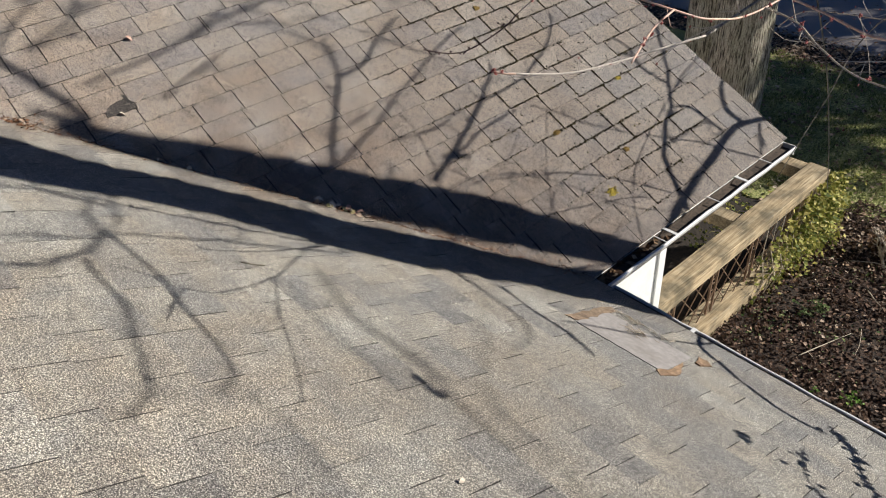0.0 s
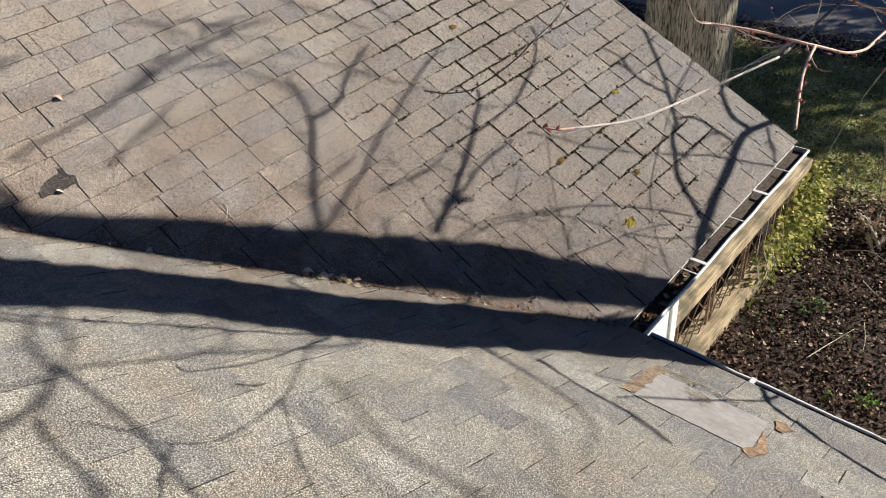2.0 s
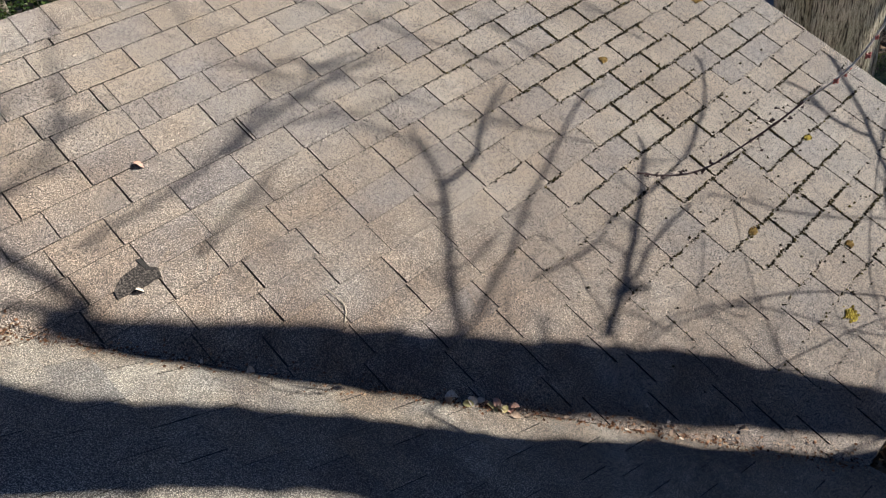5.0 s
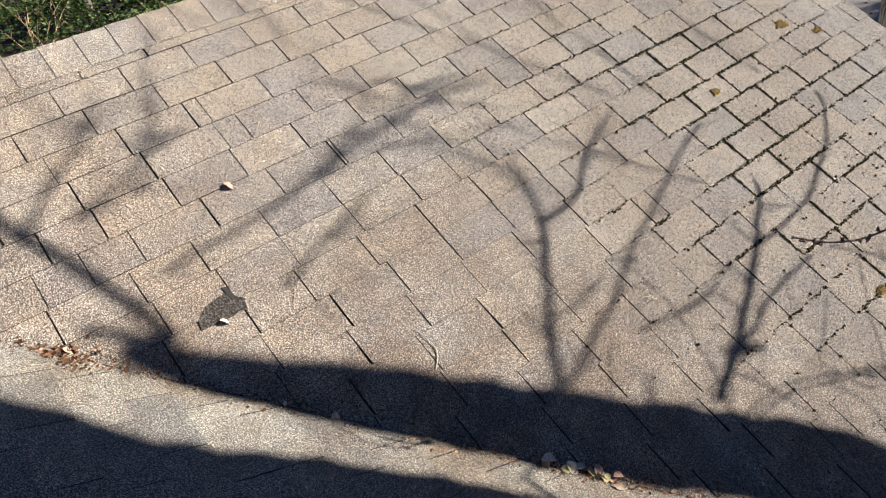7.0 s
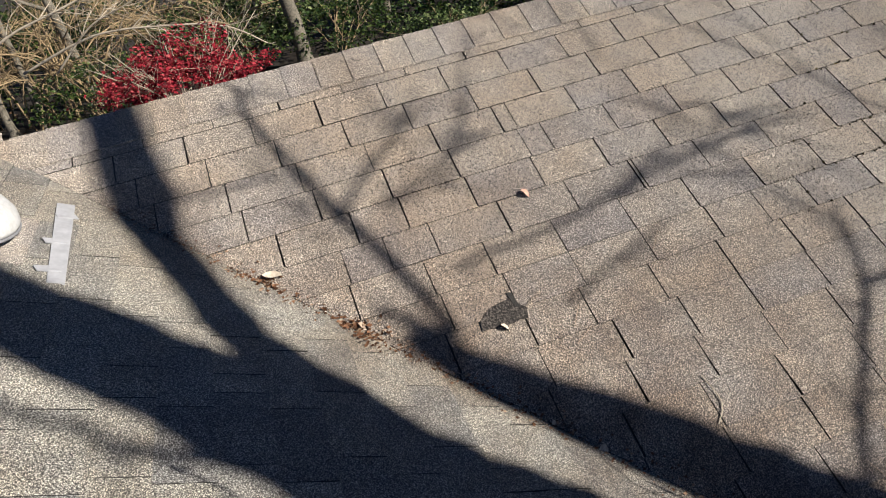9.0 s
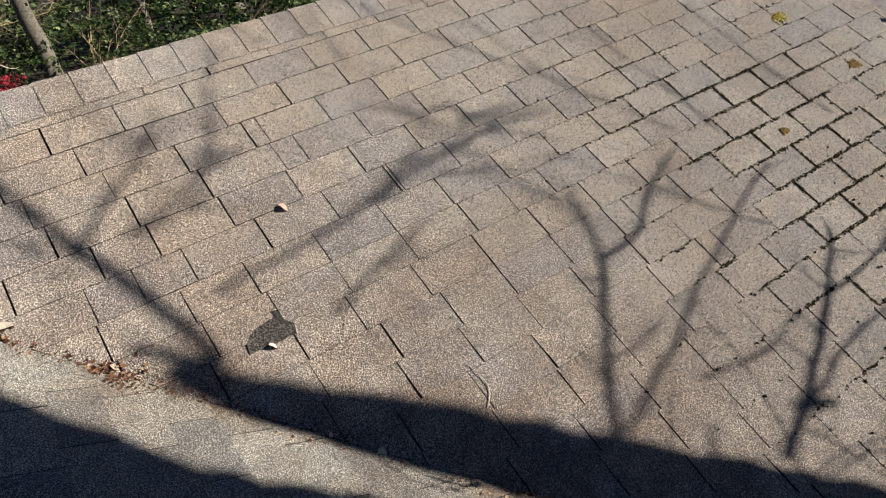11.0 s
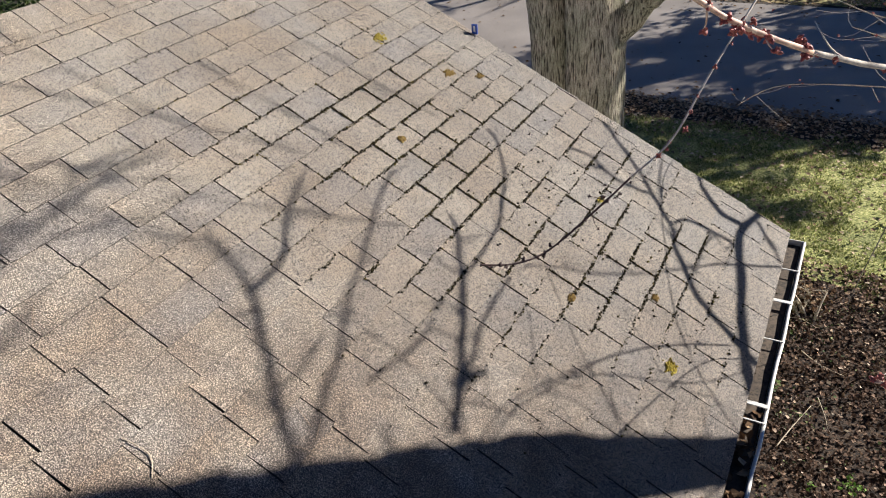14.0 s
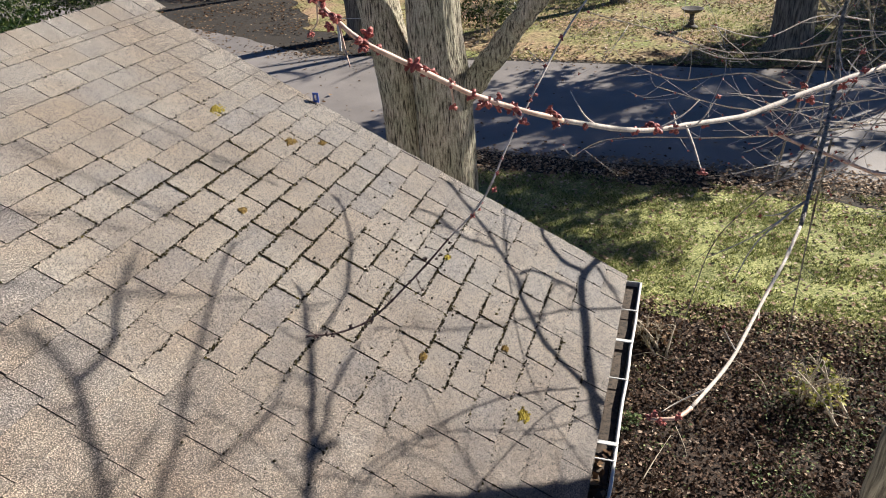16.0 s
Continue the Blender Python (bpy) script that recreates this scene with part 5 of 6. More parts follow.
def lathe(prof, name, label, parent):
    bm = bmesh.new()
    rings = [[bm.verts.new((r * math.cos(math.pi * k / 12), r * math.sin(math.pi * k / 12), h)) for k in range(24)] for r, h in prof]
    for a, b in zip(rings, rings[1:]):
        for k in range(24):
            bm.faces.new((a[k], a[(k + 1) % 24], b[(k + 1) % 24], b[k]))
    bm.faces.new(rings[0][::-1])
    bm.faces.new(rings[-1])
    bmesh.ops.recalc_face_normals(bm, faces=bm.faces)
    return part(name, bm, DARK_STONE, parent, label, True)


lathe([(0.24, -0.02), (0.24, 0.06), (0.17, 0.10), (0.12, 0.13)], "base", "", bath)
lathe([(0.11, 0.12), (0.085, 0.25), (0.075, 0.40), (0.10, 0.50)], "pedestal", "", bath)
lathe([(0.10, 0.49), (0.26, 0.55), (0.36, 0.64), (0.37, 0.67), (0.34, 0.665), (0.22, 0.60), (0.05, 0.59)], "bowl", "", bath)

# stones in the bed
rnd = random.Random(61)
verts, faces = [], []
for _ in range(90):
    x, y = rnd.uniform(2.2, 5.0), rnd.uniform(2.5, 5.5)
    if x < 2.6 and rnd.random() < 0.8:
        continue
    b = bmesh.new()
    bmesh.ops.create_icosphere(b, subdivisions=1, radius=rnd.uniform(0.02, 0.07))
    i = len(verts)
    s = (rnd.uniform(0.8, 1.4), rnd.uniform(0.7, 1.1), rnd.uniform(0.4, 0.7))
    verts += [(x + v.co.x * s[0] * rnd.uniform(0.9, 1.1), y + v.co.y * s[1] * rnd.uniform(0.9, 1.1), GROUND_Z + 0.01 + v.co.z * s[2]) for v in b.verts]
    b.verts.index_update()
    faces += [tuple(i + v.index for v in f.verts) for f in b.faces]
    b.free()
me = bpy.data.meshes.new("stones")
me.from_pydata(verts, [], faces)
me.materials.append(PEBBLE)
tagged(new("stones", me), "rounded grey stones in the garden bed", "stones", kind="stuff")

# ---- the wood behind the ridge ----
shrub("burning_bush", (-18.6, -4.1, GROUND_Z), (1.7, 2.5, 2.8), 12000, 0.10, RED_LEAF, 71, "scarlet-leaved bush in the wood behind the roof", 26, TWIG)
for k, (x, y, r, ln) in enumerate(((-24.5, -9.9, 0.14, (0.2, 0.3)), (-24.8, -9.0, 0.12, (0.1, 0.2)), (-25.6, -7.4, 0.17, (0.2, -0.6)), (-23.7, -0.65, 0.27, (0.3, -0.5)), (-25.5, 2.6, 0.16, (0, 0.4)), (-30, -4.0, 0.22, (0.4, 0.3)), (-17.5, -11.2, 0.22, (0, 1.0)), (-28, 6.5, 0.25, (0, 0.4)), (-33, 1.0, 0.3, (0, 0.2)), (-30, -14, 0.3, (0, 0.2)))):
    bare_tree((x, y, GROUND_Z), 8.5 + (k % 4), r, 80 + k, "slim bare tree in the wood behind the roof", "woodland_tree", 0.5, 10, ln, BARK)
for k, (x, y, s, h) in enumerate(((-26, -3.5, 3.0, 2.4), (-27, 2.0, 3.2, 2.2), (-24, 5.5, 2.6, 1.8), (-33, -9, 4.0, 3.0), (-36, -1, 4.5, 3.4), (-34, 6, 4.0, 3.0), (-28, -15, 3.5, 2.6), (-42, -18, 6, 4.5), (-44, 2, 7, 4.5), (-42, 13, 6, 4.5), (-22, 9.5, 2.6, 1.8))):
    shrub("woodland_shrub", (x, y, GROUND_Z), (s, s, h), 1700, 0.17 + 0.03 * (s > 3.4), SHRUB, 100 + k, "dark green undergrowth in the wood", 5)
for k, (x, y, w, h) in enumerate(((-26.5, -11.8, 2.2, 1.9), (-20.6, 3.2, 1.9, 1.4), (-22.5, -6.6, 2.2, 2.2), (-19.5, 7.0, 1.8, 1.2), (-23.5, 0.6, 2.4, 1.9))):
    shrub("woodland_shrub", (x, y, GROUND_Z), (w, w * 1.2, h), 2200, 0.12, (SHRUB, IVY)[k % 2], 140 + k, "low green undergrowth with dark gaps in the wood", 7, DRY_STEM)
for k in range(8):
    rd = random.Random(200 + k)
    x, y, s = rd.uniform(-25.8, -23.6), -16.5 + 1.9 * k, rd.uniform(3.4, 4.6)
    t = thing("bare_thicket", "tangle of pale bare twigs in the wood", "thicket")
    for _ in range(13):
        a, e = rd.uniform(0, 6.3), rd.uniform(0.3, 1.0)
        foot = Vector((x + rd.gauss(0, 0.5), y + rd.gauss(0, 0.8), GROUND_Z - 0.03))
        top = foot + Vector((math.cos(a) * s * e, math.sin(a) * s * e, s * rd.uniform(0.35, 1.0)))
        p, r = wobbly([foot, foot.lerp(top, 0.3) + Vector((0, 0, 1.1)), foot.lerp(top, 0.7) + Vector((rd.gauss(0, 0.6), rd.gauss(0, 0.6), 0.5)), top], 0.036, 0.010, rd, 4, 0.15)
        bm = bmesh.new()
        tube(bm, p, r, 5)
        side_twigs(bm, p, r, rd, 13, 1.5, 4, 1)
        part("stem", bm, DRY_STEM, t, "", True)
for k, (x, y, w, h) in enumerate(((-31.0, -13.0, 3.2, 3.2), (-30.5, -8.0, 3.0, 3.4), (-25.5, -2.5, 2.8, 2.8), (-27.0, 4.5, 3.2, 2.8), (-23.0, 8.0, 2.8, 2.2))):
    shrub("woodland_shrub", (x, y, GROUND_Z), (w, w * 1.3, h), 4500, 0.15, (IVY, SHRUB)[k % 2], 160 + k, "dense dark evergreen undergrowth in the wood", 7, DRY_STEM)
for k, (x, y, w, h) in enumerate(((-18.5, 13.2, 2.4, 2.8), (-21.5, 15.6, 2.8, 3.0), (-20.0, 11.0, 2.4, 2.6))):
    shrub("evergreen_hedge", (x, y, GROUND_Z), (w, w, h), 4200, 0.13, SHRUB, 170 + k, "dark evergreen bush behind the house", 7)
for spots, r in (([(-21.50, -8.06, -0.94), (-20.80, -5.94, -0.33), (-20.20, -4.05, -0.42), (-19.80, -2.69, -0.70), (-19.50, -1.83, -1.28)], 0.034), ([(-19.60, -8.39, -0.12), (-19.40, -7.35, 0.35), (-19.20, -6.29, 0.61), (-19.00, -4.89, 0.96)], 0.038), ([(-20.60, -7.06, -0.96), (-20.20, -5.90, -0.05), (-19.80, -4.88, 0.32), (-19.20, -3.60, 0.75)], 0.028)):
    rd = random.Random(int(r * 1000))
    t = thing("fallen_branch", "long pale dead branch lying across the thicket", "branch")
    p, rr = wobbly(spots, r, r * 0.45, rd, 6, 0.12)
    bm = bmesh.new()
    tube(bm, p, rr, 8)
    side_twigs(bm, p, rr, rd, 22, 1.1, 4, 1)
    part("limb", bm, TWIG, t, "", True)
log = thing("fallen_log", "mossy fallen log in the wood", "log")
bm = bmesh.new()
p, r = wobbly([(-20.8, -10.6, GROUND_Z + 0.12), (-20.3, -9.4, GROUND_Z + 0.15), (-20.0, -8.2, GROUND_Z + 0.13)], 0.17, 0.13, random.Random(9), 4)
tube(bm, p, r, 10)
part("trunk", bm, OLD_BARK, log, "", True)


# ---- things on the roofs ----
def on_roof(side, poly, name, mat, h0, h1, label, category, jag=0.0, seed=1, parent=None):
    rd = random.Random(seed)
    pts = []
    for i, p in enumerate(poly):
        q = poly[(i + 1) % len(poly)]
        m = max(1, int(math.dist(p, q) / 0.03)) if jag else 1
        for k in range(m):
            pts.append((p[0] + (q[0] - p[0]) * k / m + rd.uniform(-jag, jag), p[1] + (q[1] - p[1]) * k / m + rd.uniform(-jag, jag)))
    ob = part(name, slab(side, pts, h0, h1), mat, parent, label)
    return ob if parent else tagged(ob, label, category)


patch = on_roof("near", [(0.395, 0.375), (0.925, 0.335), (0.957, 0.672), (0.436, 0.697)], "flashing_patch", FLASHING, 0.003, 0.0086, "pale grey sheet patch mended into the shingles near the eave", "patch", 0.003)
on_roof("near", [(0.345, 0.285), (0.41, 0.30), (0.412, 0.44), (0.438, 0.60), (0.425, 0.70), (0.362, 0.69)], "mastic_smear", MASTIC, 0.003, 0.0092, "brown crumbling mastic along the patch's edge", "mastic", 0.014, 2, patch)
on_roof("near", [(0.945, 0.29), (0.99, 0.275), (1.025, 0.32), (1.005, 0.385), (0.955, 0.375)], "mastic_smear", RUST_MASTIC, 0.003, 0.0130, "rust-orange lump of mastic at the patch's corner", "mastic", 0.012, 3, patch)
on_roof("near", [(0.945, 0.46), (0.985, 0.53), (1.01, 0.64), (0.985, 0.715), (0.925, 0.70), (0.952, 0.62)], "mastic_smear", RUST_MASTIC, 0.003, 0.0110, "rust-brown crumbling mastic along the patch's end", "mastic", 0.012, 4, patch)


def straw(side, u, v, spread, count, seed, label):
    """Dry grass stems blown together on the shingles."""
    rd = random.Random(seed)
    bm = bmesh.new()
    for _ in range(count):
        a, ln = rd.gauss(0.2, 0.7), rd.uniform(0.03, 0.09)
        cu, cv = u + rd.gauss(0, spread[0]), v + rd.gauss(0, spread[1])
        ends = [roof_point(side, cu + ln * f * math.cos(a), cv + ln * f * math.sin(a) + 0.02 * (f * f - 0.1), 0.013 + 0.006 * rd.random()) for f in (-0.5, -0.2, 0.2, 0.5)]
        tube(bm, ends, [0.0013, 0.0016, 0.0014, 0.0008], 4)
    return tagged(part("straw", bm, TWIG, None, "", True), label, "straw", kind="stuff")


straw("near", 0.645, 0.43, (0.035, 0.03), 34, 71, "tangle of dry straw caught on the grey patch")
straw("near", 0.58, 0.31, (0.10, 0.012), 40, 72, "dry straw along the patch's upper edge")
on_roof("far", [(-1.931, 2.214), (-1.925, 2.248), (-1.870, 2.287), (-1.818, 2.296), (-1.772, 2.303), (-1.757, 2.270), (-1.733, 2.249), (-1.741, 2.211)], "torn_shingle", HOLE, 0.002, 0.0095, "hole where a shingle tab has torn off, brown underlay bare", "torn shingle", 0.004, 5)
on_roof("far", [(-1.775, 2.262), (-1.752, 2.252), (-1.764, 2.318), (-1.782, 2.322)], "torn_slot", SHINGLE_EDGE, 0.002, 0.0112, "black slot beside the torn shingle", "slot", 0.002, 6)
on_roof("far", [(-1.736, 2.252), (-1.715, 2.268), (-1.655, 2.292), (-1.648, 2.284), (-1.700, 2.256), (-1.728, 2.240)], "torn_flap", SHINGLE, 0.006, 0.0125, "ragged torn lip of a shingle", "torn shingle", 0.004, 7)
strip = thing("metal_strip", "pale aluminium strip fixed across the shingles with white sealant", "metal strip")
base_strip = part("strip", slab("near", [(-3.17, 3.31), (-2.51, 3.27), (-2.51, 3.32), (-3.17, 3.37)], 0.004, 0.0125), ALUMINIUM, strip)
for x, d in ((-3.05, 0.0), (-2.82, 0.01), (-2.60, 0.005)):
    bm = slab("near", [(x - 0.022, 3.30 + d), (x + 0.012, 3.285 + d), (x + 0.022, 3.35 + d), (x - 0.012, 3.365 + d)], 0.010, 0.0155)
    part("sealant", bm, ALUMINIUM, base_strip, "white sealant dab")

# domed roof vent
VENT = Vector((-2.80, -3.61, 3.61 * P))
vent = thing("roof_vent", "white domed roof vent with a grey rim near the ridge", "roof vent", VENT)
up = Vector((0, P, 1)).normalized()
ex = Vector((1, 0, 0))
ey = up.cross(ex)


def turned(prof, name, mat, label=""):
    bm = bmesh.new()
    rings = []
    for r, h in prof:
        rings.append([bm.verts.new(up * h + ex * r * math.cos(2 * math.pi * k / 32) + ey * r * math.sin(2 * math.pi * k / 32)) for k in range(32)])
    for a, b in zip(rings, rings[1:]):
        for k in range(32):
            bm.faces.new((a[k], a[(k + 1) % 32], b[(k + 1) % 32], b[k]))
    bm.faces.new(rings[-1])
    bmesh.ops.recalc_face_normals(bm, faces=bm.faces)
    part(name, bm, mat, vent, label, True)


turned([(0.165, 0.055), (0.195, 0.058), (0.197, 0.075), (0.185, 0.105), (0.15, 0.140), (0.09, 0.165), (0.03, 0.172)], "cap", VENT_WHITE, "white painted dome")
turned([(0.19, 0.046), (0.201, 0.050), (0.201, 0.058), (0.185, 0.058)], "rim", GREY_METAL, "grey rolled rim")
turned([(0.12, 0.0), (0.12, 0.056), (0.08, 0.056)], "neck", GREY_METAL, "grey sheet-metal neck")
bm = slab("near", [(-2.99, 3.40), (-2.62, 3.40), (-2.62, 3.67), (-2.99, 3.67)], 0.006, 0.0105)
bmesh.ops.translate(bm, verts=bm.verts, vec=-VENT)
part("flange", bm, SHINGLE, vent, "flange covered in shingle granules")

# blue tag on the rake's edge
tag = thing("blue_tag", "small blue plastic tag standing on the roof's edge", "tag", roof_point("far", RAKE - 0.015, 2.285, 0.006))
bm = box(bmesh.new(), (-0.012, -0.002, 0.0), (0.034, 0.004, 0.072), 0.001)
plate_ob = part("plate", bm, BLUE, tag)
bm = box(bmesh.new(), (0.004, -0.0045, 0.018), (0.018, -0.0025, 0.058))
part("mark", bm, WHITE, plate_ob, "pale mark on the tag")


# single leaves, twigs and needles on the tiles
def loose_leaf(side, u, v, size, seed, mat, label, h=0.012):
    rd = random.Random(seed)
    bm = bmesh.new()
    n = 7
    rows = []
    for i in range(n):
        t = i / (n - 1)
        w = size * 0.34 * math.sin(math.pi * min(1, t * 0.92 + 0.06)) ** 0.8
        z = size * (0.16 * math.sin(3 * t + seed) + 0.06)
        rows.append([bm.verts.new(((t - 0.5) * size, s * w, z + abs(s) * w * 0.5)) for s in (-1, 0, 1)])
    for a, b in zip(rows, rows[1:]):
        for k in (0, 1):
            bm.faces.new((a[k], b[k], b[k + 1], a[k + 1]))
    ob = part("dead_leaf", bm, mat, None, "", True)
    ob.location = roof_point(side, u, v, h)
    tilt = math.atan(P)
    ob.rotation_euler = (0, tilt, rd.uniform(0, 6)) if side == "far" else (-tilt, 0, rd.uniform(0, 6))
    return tagged(ob, label, "leaf", "loose leaves on the roof")


TAN_LEAF = speckled("tan_leaf", [(0.3, (0.30, 0.20, 0.13)), (0.7, (0.52, 0.40, 0.29))], 90.0, 20.0, rough=0.7)
PALE_LEAF = speckled("pale_leaf", [(0.3, (0.46, 0.37, 0.27)), (0.7, (0.72, 0.64, 0.51))], 90.0, 20.0, rough=0.7)
PINK_LEAF = speckled("pink_leaf", [(0.3, (0.42, 0.22, 0.16)), (0.7, (0.60, 0.38, 0.28))], 90.0, 20.0, rough=0.7)
YELLOW_LEAF = speckled("yellow_leaf", [(0.3, (0.34, 0.29, 0.10)), (0.7, (0.56, 0.50, 0.24))], 90.0, 20.0, rough=0.7)
loose_leaf("far", -1.52, 2.69, 0.045, 1, PINK_LEAF, "small pinkish dead leaf lying on the shingles")
loose_leaf("far", -1.715, 1.71, 0.045, 2, PALE_LEAF, "pale dead leaf lying in the valley")
loose_leaf("far", -1.49, 1.44, 0.040, 3, YELLOW_LEAF, "yellow dead leaf lying in the valley")
loose_leaf("far", -2.62, 2.68, 0.075, 4, PALE_LEAF, "curled pale leaf caught in the valley")
loose_leaf("far", -1.845, 2.198, 0.040, 8, PALE_LEAF, "pale torn chip beside the missing shingle")
loose_leaf("far", -1.92, 1.85, 0.030, 5, PALE_LEAF, "tiny pale leaf in the valley")
loose_leaf("near", 1.14, 2.119, 0.024, 6, PALE_LEAF, "pale dead leaf lying on the near roof")
rnd = random.Random(66)
for k in range(17):
    on_far = k % 2 == 0
    across, along = abs(rnd.gauss(0, 0.028)), 1.105 + rnd.gauss(0, 0.045)
    loose_leaf("far" if on_far else "near", across - along, along, rnd.uniform(0.035, 0.062), 300 + k, (PALE_LEAF, TAN_LEAF, PINK_LEAF, YELLOW_LEAF)[k % 4], "curled pale dead leaf heaped in the valley", 0.012 + 0.006 * rnd.random())
for k in range(9):
    s = rnd.uniform(0.1, 3.0)
    loose_leaf("far", -s + rnd.uniform(0.0, 0.12), s + rnd.uniform(-0.05, 0.02), rnd.uniform(0.02, 0.045), 330 + k, (PALE_LEAF, TAN_LEAF)[k % 2], "small dead leaf lying in the valley")


def stick(side, spots, r, label, mat=None, h=0.012):
    bm = bmesh.new()
    p = smooth_path([roof_point(side, u, v, h) for u, v in spots], 4)
    tube(bm, p, [r] * len(p), 5)
    ob = part("fallen_twig", bm, mat or BARK)
    return tagged(ob, label, "twig", "fallen twigs on the roof")


stick("near", [(-0.43, 2.03), (-0.395, 1.985), (-0.385, 1.945)], 0.0035, "short dark fallen twig on the near roof")
stick("far", [(-1.30, 1.66), (-1.245, 1.72), (-1.26, 1.82)], 0.002, "thin curved fallen twig on the shingles", TWIG)
for u, v, a in ((-1.62, 2.06, 0.5), (-1.60, 2.12, 0.9), (-0.83, 1.36, 0.4), (-0.80, 1.40, 1.2), (-0.87, 1.33, 2.0), (-1.15, 2.3, 0.8), (-2.4, 2.5, 0.3), (-0.95, 1.02, 1.9)):
    stick("far", [(u, v), (u + 0.09 * math.cos(a), v + 0.09 * math.sin(a))], 0.0011, "tan pine needle on the shingles", TAN_LEAF)
# crumbs along the valley
spots = []
rnd = random.Random(67)
for _ in range(1500):
    s = rnd.uniform(0.02, 3.2)
    off = rnd.gauss(0.0, 0.035) * (1 + 1.5 * max(0, noise.noise((s * 2.2, 0, 0))))
    p = roof_point("far", -s + abs(off), s, 0.010) if off > 0 else roof_point("near", -s + abs(off), s, 0.010)
    spots.append((p, rnd.uniform(0.005, 0.018), rnd.uniform(-0.6, 0.6), rnd.uniform(0, 6)))
for _ in range(170):
    s, w = (rnd.gauss(2.38, 0.05), 0.045) if rnd.random() < 0.7 else (rnd.gauss(2.66, 0.025), 0.03)
    off = rnd.gauss(0.0, w)
    p = roof_point("far", -s + abs(off), s, 0.012) if off > 0 else roof_point("near", -s + abs(off), s, 0.012)
    spots.append((p, rnd.uniform(0.008, 0.028), rnd.uniform(-0.6, 0.6), rnd.uniform(0, 6)))
leaf_mesh("valley_debris", RUST_LITTER, spots, "brown leaf crumbs and needles along the valley", "debris")


# ---- moss ----
def blob(verts, faces, p, r, rd, flat=0.6):
    i = len(verts)
    for k in range(6):
        a = k * math.pi / 3
        q = r * rd.uniform(0.7, 1.2)
        verts.append((p.x + q * math.cos(a), p.y + q * math.sin(a), p.z - 0.002))
    verts.append((p.x + rd.uniform(-0.2, 0.2) * r, p.y + rd.uniform(-0.2, 0.2) * r, p.z + r * flat))
    for k in range(6):
        faces.append((i + k, i + (k + 1) % 6, i + 6))


MOSS_SPOTS = []


def moss_wanted(u, v):
    """How mossy the far roof is at a place: most of it towards the rake and half way up."""
    d = math.exp(-((u - 0.95) / 0.75) ** 2 - ((v - 1.80) / 0.75) ** 2) + 0.55 * math.exp(-((u - 1.35) / 0.7) ** 2 - ((v - 0.95) / 0.6) ** 2)
    return d * (1.25 + 1.9 * noise.noise((u * 3.4, v * 3.4, 4.0)))


def tuft(u, v, size, seed, mat, label):
    rd = random.Random(seed)
    verts, faces = [], []
    for _ in range(120):
        p = roof_point("far", u + rd.gauss(0, size * 0.24), v + rd.gauss(0, size * 0.15), 0.010)
        blob(verts, faces, p, rd.uniform(0.004, 0.009), rd, 0.9)
    me = bpy.data.meshes.new("moss_tuft")
    me.from_pydata(verts, [], faces)
    me.materials.append(mat)
    return tagged(new("moss_tuft", me), label, "moss", "moss tufts on the far roof")


BROWN_MOSS = island_material("brown_moss", [(0.0, (0.10, 0.062, 0.022)), (0.6, (0.25, 0.165, 0.055)), (1.0, (0.42, 0.31, 0.11))], 0.95)
tuft(1.722, 2.61, 0.11, 1, YELLOW_MOSS, "bright yellow moss tuft on the shingles")
tuft(1.82, 2.165, 0.09, 2, BROWN_MOSS, "rusty yellow moss tuft on the shingles")
tuft(1.998, 2.03, 0.05, 3, BROWN_MOSS, "rusty yellow moss tuft on the shingles")
tuft(0.65, 0.362, 0.085, 4, YELLOW_MOSS, "bright yellow moss tuft near the gutter")
tuft(0.66, 0.89, 0.045, 5, BROWN_MOSS, "olive moss tuft on the shingles")
tuft(1.55, 1.03, 0.04, 6, YELLOW_MOSS, "olive yellow moss tuft on the shingles")
tuft(1.05, 0.55, 0.04, 7, BROWN_MOSS, "rusty moss tuft on the shingles")
tuft(0.967, 2.02, 0.05, 8, BROWN_MOSS, "dark brown moss tuft on the shingles")

# ---- shingles ----
EXPO, TABW = 0.1508, 0.312
# where a joint lies in each course of the far roof, from the eave up; further numbers are the joints after a short tab
FAR_JOINTS = [(0.53,), (0.577,), (0.465,), (0.383,), (-0.183, -0.042), (0.19,), (0.12,), (-0.153, 0.154), (-0.121, 0.183), (-0.415, -0.096, 0.103), (-0.353, -0.036, 0.262),
              (-0.652, -0.31, 0.0, 0.102), (-1.486, -0.62, -0.288, -0.02), (-1.451, -0.896, -0.585, -0.28, -0.15), (-1.752, -1.512, -0.275), (-2.024, -1.764, -1.472, -0.621, -0.397),
              (-2.342, -2.034, -1.781, -0.545, 0.079, 0.324), (-2.328, -2.154, -1.959, -1.026, -1.009, -0.702, -0.049, 0.143), (-2.248, -2.03, -0.80, -0.496), (-2.045, -1.735, -1.398, -1.287, -0.649),
              (-2.08, -1.769, -1.389, -0.775), (-2.136, -1.835, -1.195), (-2.836, -2.531, -1.598, -1.286), (-0.198,), (0.02,)]
